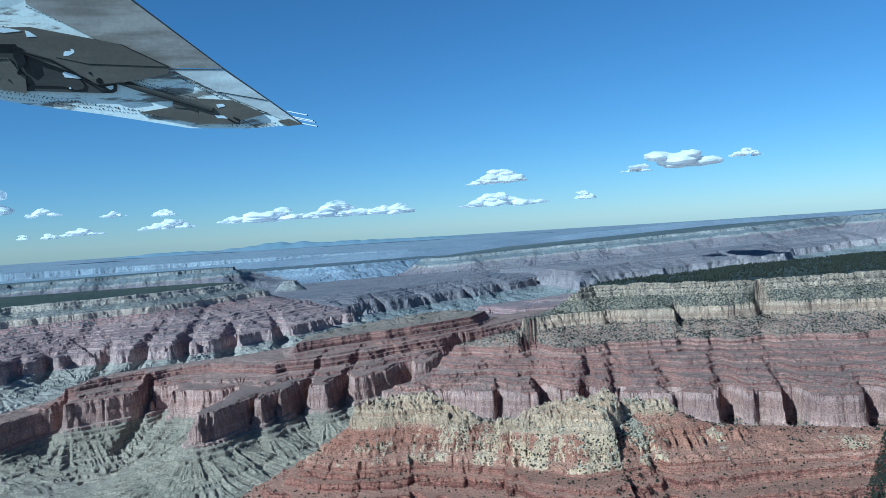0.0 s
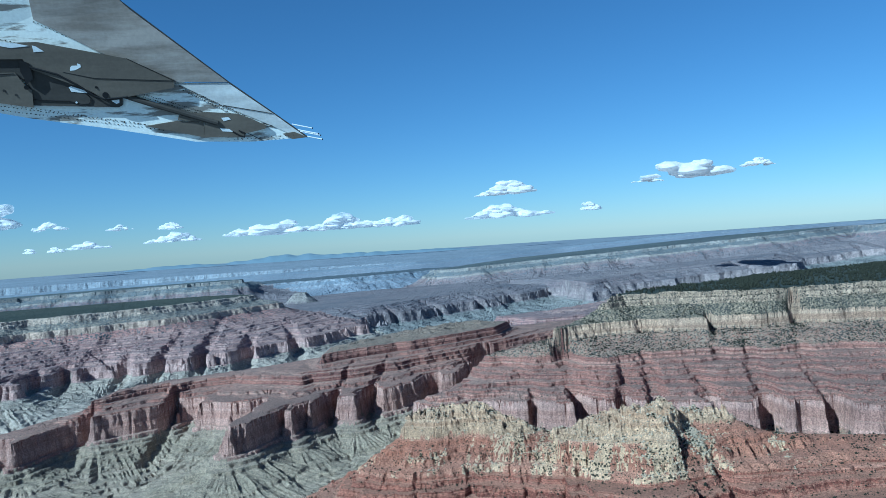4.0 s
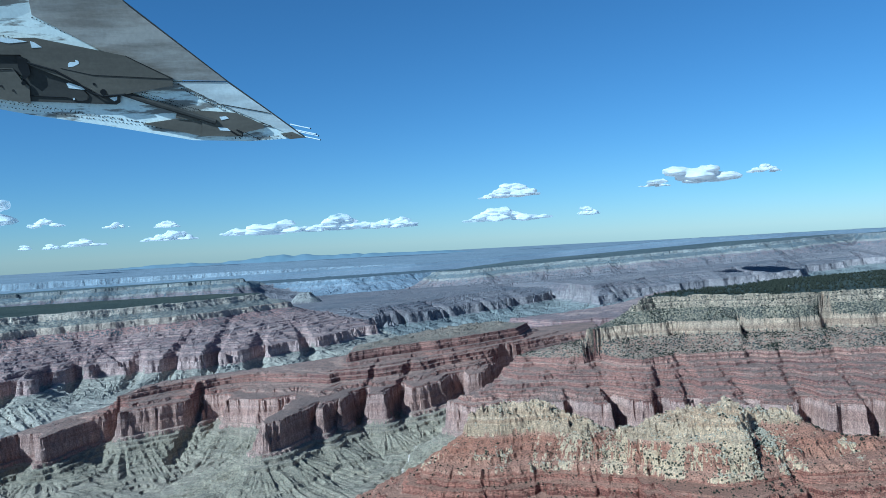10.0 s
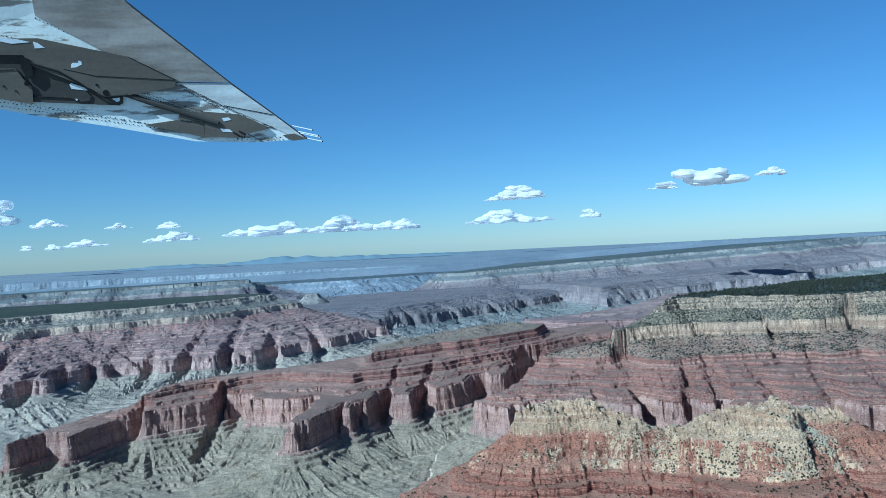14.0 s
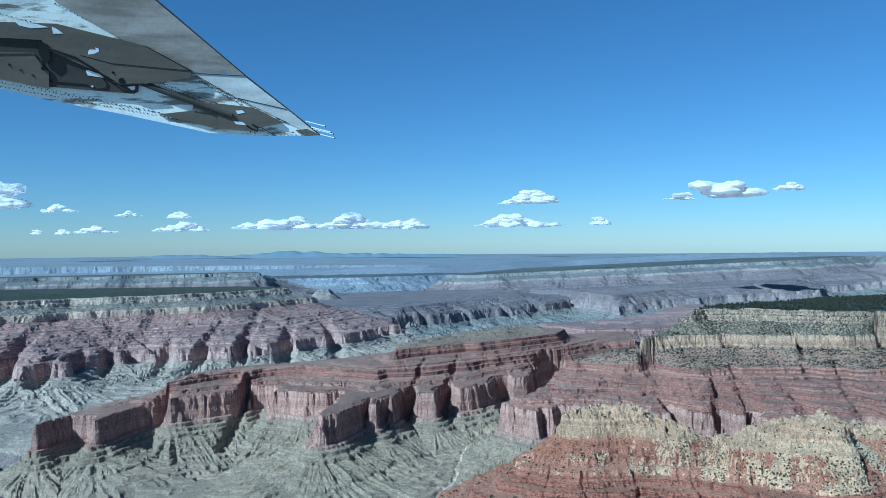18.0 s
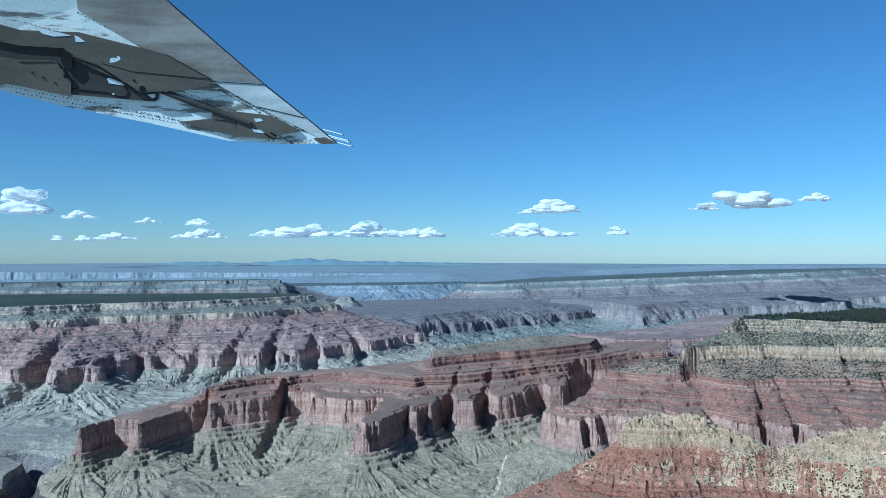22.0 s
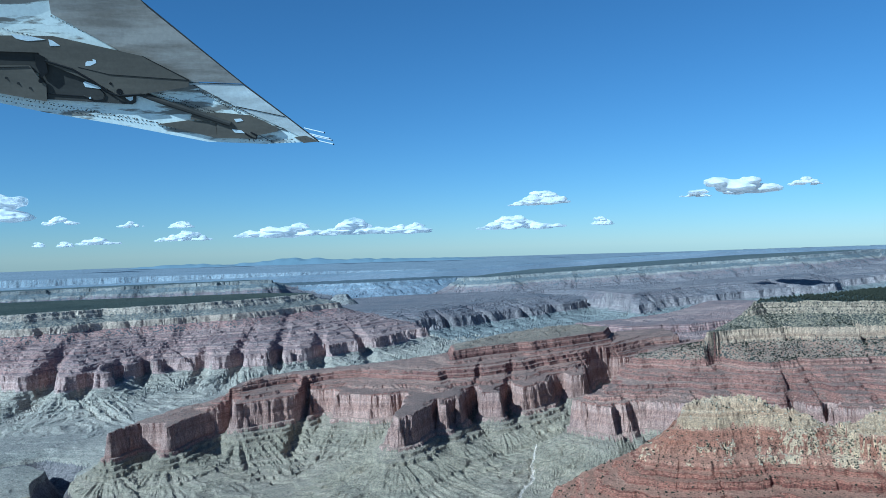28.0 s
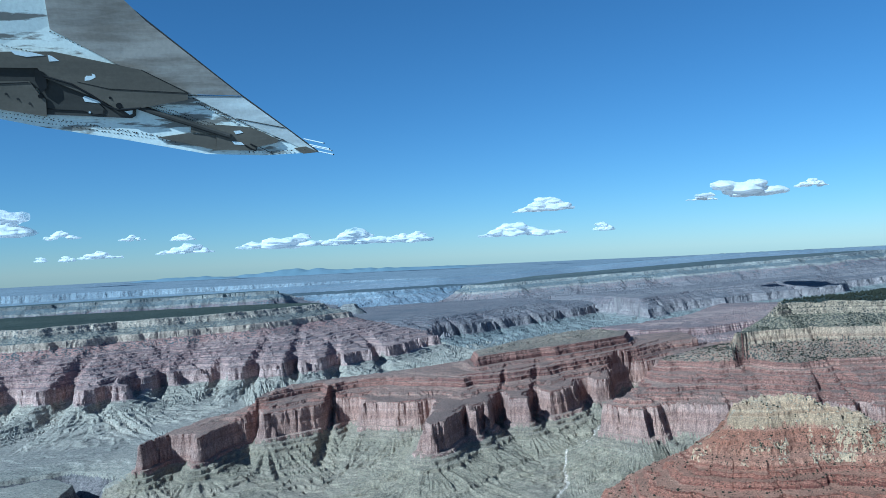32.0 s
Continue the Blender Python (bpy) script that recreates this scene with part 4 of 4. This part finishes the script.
def slab(outline_xy, out, thick):
    """A plate with that outline, whose face stands out from the skin."""
    bm = bmesh.new()
    front = [bm.verts.new(wp(x, y, out)) for x, y in outline_xy]
    back = [bm.verts.new(wp(x, y, out - thick)) for x, y in outline_xy]
    bm.faces.new(front)
    bm.faces.new(back[::-1])
    n = len(front)
    for i in range(n):
        bm.faces.new((front[i], back[i], back[(i + 1) % n], front[(i + 1) % n]))
    bmesh.ops.recalc_face_normals(bm, faces=bm.faces)
    bmesh.ops.triangulate(bm, faces=[f for f in bm.faces if len(f.verts) > 4])
    return bm


def rod(points, radius, sides=8):
    """A round bar along places on the drawing plane."""
    bm = bmesh.new()
    rings_made = []
    for i, (x, y, out) in enumerate(points):
        a, b = points[max(i - 1, 0)], points[min(i + 1, len(points) - 1)]
        way = (wp(*b) - wp(*a)).normalized()
        side = way.cross(WING_TURN.col[2]).normalized()
        up = side.cross(way)
        r = radius * 3.5
        rings_made.append([bm.verts.new(wp(x, y, out) + r * (math.cos(k * math.tau / sides) * side + math.sin(k * math.tau / sides) * up)) for k in range(sides)])
    for a, b in zip(rings_made, rings_made[1:]):
        for k in range(sides):
            bm.faces.new((a[k], a[(k + 1) % sides], b[(k + 1) % sides], b[k]))
    bm.faces.new(rings_made[0][::-1])
    bm.faces.new(rings_made[-1])
    bmesh.ops.recalc_face_normals(bm, faces=bm.faces)
    return bm


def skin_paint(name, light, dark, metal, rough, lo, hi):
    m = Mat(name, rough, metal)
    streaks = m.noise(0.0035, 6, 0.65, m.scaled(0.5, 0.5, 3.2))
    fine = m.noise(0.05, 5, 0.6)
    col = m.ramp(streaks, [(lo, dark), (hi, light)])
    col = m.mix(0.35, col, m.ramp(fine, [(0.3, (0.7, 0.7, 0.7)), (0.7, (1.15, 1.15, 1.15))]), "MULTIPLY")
    m.bump(m.noise(0.004, 3), 0.15, 20)
    return m.done(col)


# Pale and brown streaks are ground and sky reflections painted into the skin colour.
bare = skin_paint("reflection_streaked_aluminium", (0.86, 0.90, 0.86), (0.24, 0.225, 0.20), 0.1, 0.3, 0.44, 0.49)
flap_paint = skin_paint("dull_grey_flap", (0.44, 0.40, 0.36), (0.25, 0.22, 0.19), 0.3, 0.42, 0.38, 0.6)
fairing_paint = skin_paint("worn_brown_grey_paint", (0.15, 0.13, 0.105), (0.10, 0.088, 0.073), 0.0, 0.6, 0.3, 0.7)
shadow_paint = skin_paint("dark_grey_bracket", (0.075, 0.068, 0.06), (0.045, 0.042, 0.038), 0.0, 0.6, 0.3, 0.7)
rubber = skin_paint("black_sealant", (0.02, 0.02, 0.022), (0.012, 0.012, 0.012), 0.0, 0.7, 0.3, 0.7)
chip = skin_paint("bare_metal_chip", (0.85, 0.9, 0.92), (0.7, 0.75, 0.78), 0.3, 0.4, 0.3, 0.6)
wick_white = skin_paint("white_wick", (0.85, 0.87, 0.9), (0.8, 0.82, 0.85), 0.0, 0.5, 0.3, 0.6)

wing = tagged(new("airplane_wing"), "bare aluminium airplane wing seen from below with hinge fairings", "airplane wing")
wing.location = wp(0, 120, 0)
bpy.context.view_layer.update()
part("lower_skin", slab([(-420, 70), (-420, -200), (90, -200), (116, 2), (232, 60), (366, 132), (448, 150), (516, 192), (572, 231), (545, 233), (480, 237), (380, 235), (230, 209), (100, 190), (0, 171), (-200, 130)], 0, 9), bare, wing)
part("flap", slab([(40, -200), (60, -200), (100, 14), (215, 74), (345, 129), (439, 131), (270, 0), (20, -200)][1:], 1.5, 8), flap_paint, wing, "dull grey flap panel")
part("aileron", slab([(346, 130), (440, 133), (516, 187), (575, 231), (561, 231), (500, 203), (430, 173)], 1.5, 8), skin_paint("light_grey_aileron", (0.80, 0.82, 0.80), (0.55, 0.55, 0.53), 0.3, 0.42, 0.35, 0.65), wing, "light grey aileron panel")
part("trailing_edge", rod([(20, -202, 0), (270, -2, 0), (440, 131, 0), (516, 186, 0), (577, 231, 0)], 1.3), shadow_paint, wing, "thin dark edge strip")
part("wing_tip", slab([(533, 224), (554, 221), (577, 231), (550, 234)], 2.5, 3), fairing_paint, wing, "small brown tip cap")

inner = part("hinge_fairing", slab([(-420, -40), (0, 55), (105, 54), (262, 86), (345, 125), (345, 139), (262, 154), (243, 158), (222, 157), (196, 142), (92, 101), (80, 84), (0, 83), (-420, 20)], 12, 12), fairing_paint, wing, "long brown-grey hinge fairing with chipped paint")
part("paint_chip", slab([(163, 100), (166, 97), (176, 97), (175, 93), (181, 95), (182, 100), (172, 105), (163, 106)], 12.6, 1), chip, inner, "bare metal chip in the paint")
part("paint_chip", slab([(97, 60), (104, 62), (118, 71), (100, 72)], 12.6, 1), chip, inner, "bare metal chip in the paint")
part("paint_chip", slab([(30, 52), (70, 56), (92, 61), (60, 64), (40, 60)], 12.6, 1), chip, inner, "bare metal chip in the paint")
part("drain_hole", rod([(208, 136, 12.2), (208, 136, 13.0)], 2.2), rubber, inner)
part("bolt", rod([(224, 150, 12.2), (224, 150, 13.6)], 5), rubber, inner)
part("seam", rod([(262, 86, 12.5), (345, 127, 12.5)], 0.5, 5), rubber, inner)
part("seam", rod([(150, 108, 12.5), (205, 120, 12.5), (345, 127, 12.5)], 0.5, 5), rubber, inner)
# Plate added to close the bright gap between fairing and bracket.
part("filler_plate", slab([(-420, 10), (0, 78), (80, 80), (100, 106), (90, 120), (60, 118), (0, 118), (-420, 70)], 8, 8), shadow_paint, wing, "dark filler plate between fairing and bracket")
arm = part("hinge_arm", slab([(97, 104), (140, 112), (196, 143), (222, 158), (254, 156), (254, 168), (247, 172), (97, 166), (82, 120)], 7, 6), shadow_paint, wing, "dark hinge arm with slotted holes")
part("slot", slab([(160, 135), (164, 133), (190, 142), (192, 146), (164, 143)], 7.6, 1), chip, arm, "bright slot through the arm")
part("slot", slab([(234, 160), (248, 158), (248, 164), (243, 166)], 7.6, 1), chip, arm, "bright slot through the arm")
part("hook", rod([(97, 156, 8), (160, 159, 8), (172, 163, 8), (178, 166, 8), (196, 164, 8), (198, 155, 8), (190, 147, 8)], 0.7, 6), rubber, arm, "thin dark rim")
part("rivet", rod([(173, 162, 7.4), (173, 162, 8.6)], 1.8), chip, arm)
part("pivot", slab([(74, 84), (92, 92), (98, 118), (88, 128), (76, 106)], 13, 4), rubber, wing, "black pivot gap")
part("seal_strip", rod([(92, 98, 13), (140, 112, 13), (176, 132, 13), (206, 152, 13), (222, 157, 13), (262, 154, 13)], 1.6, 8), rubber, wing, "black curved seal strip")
bracket = part("bracket", slab([(-420, 60), (0, 108), (66, 107), (82, 128), (96, 140), (98, 170), (0, 155), (-420, 100)], 10, 8), fairing_paint, wing, "brown-grey flap bracket box")
part("bolt", rod([(86, 134, 10.2), (86, 134, 11.6)], 3.6), rubber, bracket)
for bx, by in ((26, 130), (47, 139), (68, 147)):
    part("rivet", rod([(bx, by, 10.2), (bx, by, 10.9)], 2.2), shadow_paint, bracket)
part("seam", rod([(0, 112, 10.6), (64, 109, 10.6)], 0.6, 5), rubber, bracket)

outer = part("outer_fairing", slab([(352, 186), (400, 183), (455, 187), (476, 195), (505, 209), (504, 214), (470, 222), (462, 228), (396, 228), (396, 201), (350, 196)], 6, 6), fairing_paint, wing, "small brown-grey outer hinge fairing")
part("slot", slab([(423, 212), (440, 214), (446, 219), (428, 218)], 6.6, 1), chip, outer, "bright slot through the fairing")
part("hook", rod([(446, 219, 7), (458, 226, 7), (466, 229, 7), (467, 222, 7), (456, 217, 7)], 1.3, 6), rubber, outer, "small dark hook")
part("paint_chip", slab([(426, 194), (438, 193), (443, 197), (430, 200)], 6.6, 1), chip, outer, "bare metal chip in the paint")
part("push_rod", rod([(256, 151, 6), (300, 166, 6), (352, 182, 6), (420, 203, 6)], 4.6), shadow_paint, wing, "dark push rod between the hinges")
part("track_fairing", slab([(292, 206), (345, 198), (395, 201), (396, 228), (345, 217)], 4, 4), fairing_paint, wing, "flat brown-grey track fairing")
for (x0, y0), (x1, y1) in (((345, 131), (439, 132)), ((430, 172), (516, 188)), ((466, 219), (498, 235)), ((500, 205), (516, 210))):
    part("panel_seam", rod([(x0, y0, 2.2), (x1, y1, 2.2)], 0.6, 5), rubber, wing)
for x, y in ((556, 209), (566, 219), (570, 222), (573, 229)):
    wick = part("static_wick", rod([(x - 6, y - 1.5, 0), (x + 10, y + 2, 0), (x + 29, y + 6, 0)], 1.0, 6), wick_white, wing, "thin white static wick")
    part("tip", rod([(x + 29, y + 6, 0), (x + 31, y + 6.4, 0)], 1.2, 6), rubber, wick)

# rows of rivets along the skin's seams
bm = bmesh.new()
rng = random.Random(8)
ROWS = (((0, 160), (320, 208), 46), ((0, 167), (330, 214), 46), ((60, 165), (470, 232), 50), ((0, 40), (250, 92), 30), ((100, 18), (340, 128), 34),
        ((355, 137), (470, 192), 34), ((360, 144), (440, 184), 24), ((285, 148), (400, 185), 30), ((290, 155), (400, 190), 26), ((440, 234), (560, 226), 16), ((-200, 126), (0, 160), 24))
for (x0, y0), (x1, y1), count in ROWS:
    for i in range(count):
        k = (i + rng.uniform(-0.2, 0.2)) / count
        at = wp(x0 + (x1 - x0) * k, y0 + (y1 - y0) * k + rng.uniform(-0.8, 0.8), 0.5 if x0 < 340 else 2.2)
        r = rng.uniform(2.0, 4.2)
        ring = [bm.verts.new(at + WING_TURN @ Vector((r * 1.3 * math.cos(a * math.tau / 6), r * math.sin(a * math.tau / 6), 0))) for a in range(6)]
        head = bm.verts.new(at + WING_TURN @ Vector((0, 0, 3)))
        for a in range(6):
            bm.faces.new((ring[a], ring[(a + 1) % 6], head))
tagged(part("rivets", bm, shadow_paint, wing, "dark rivet heads in rows"), kind="stuff")
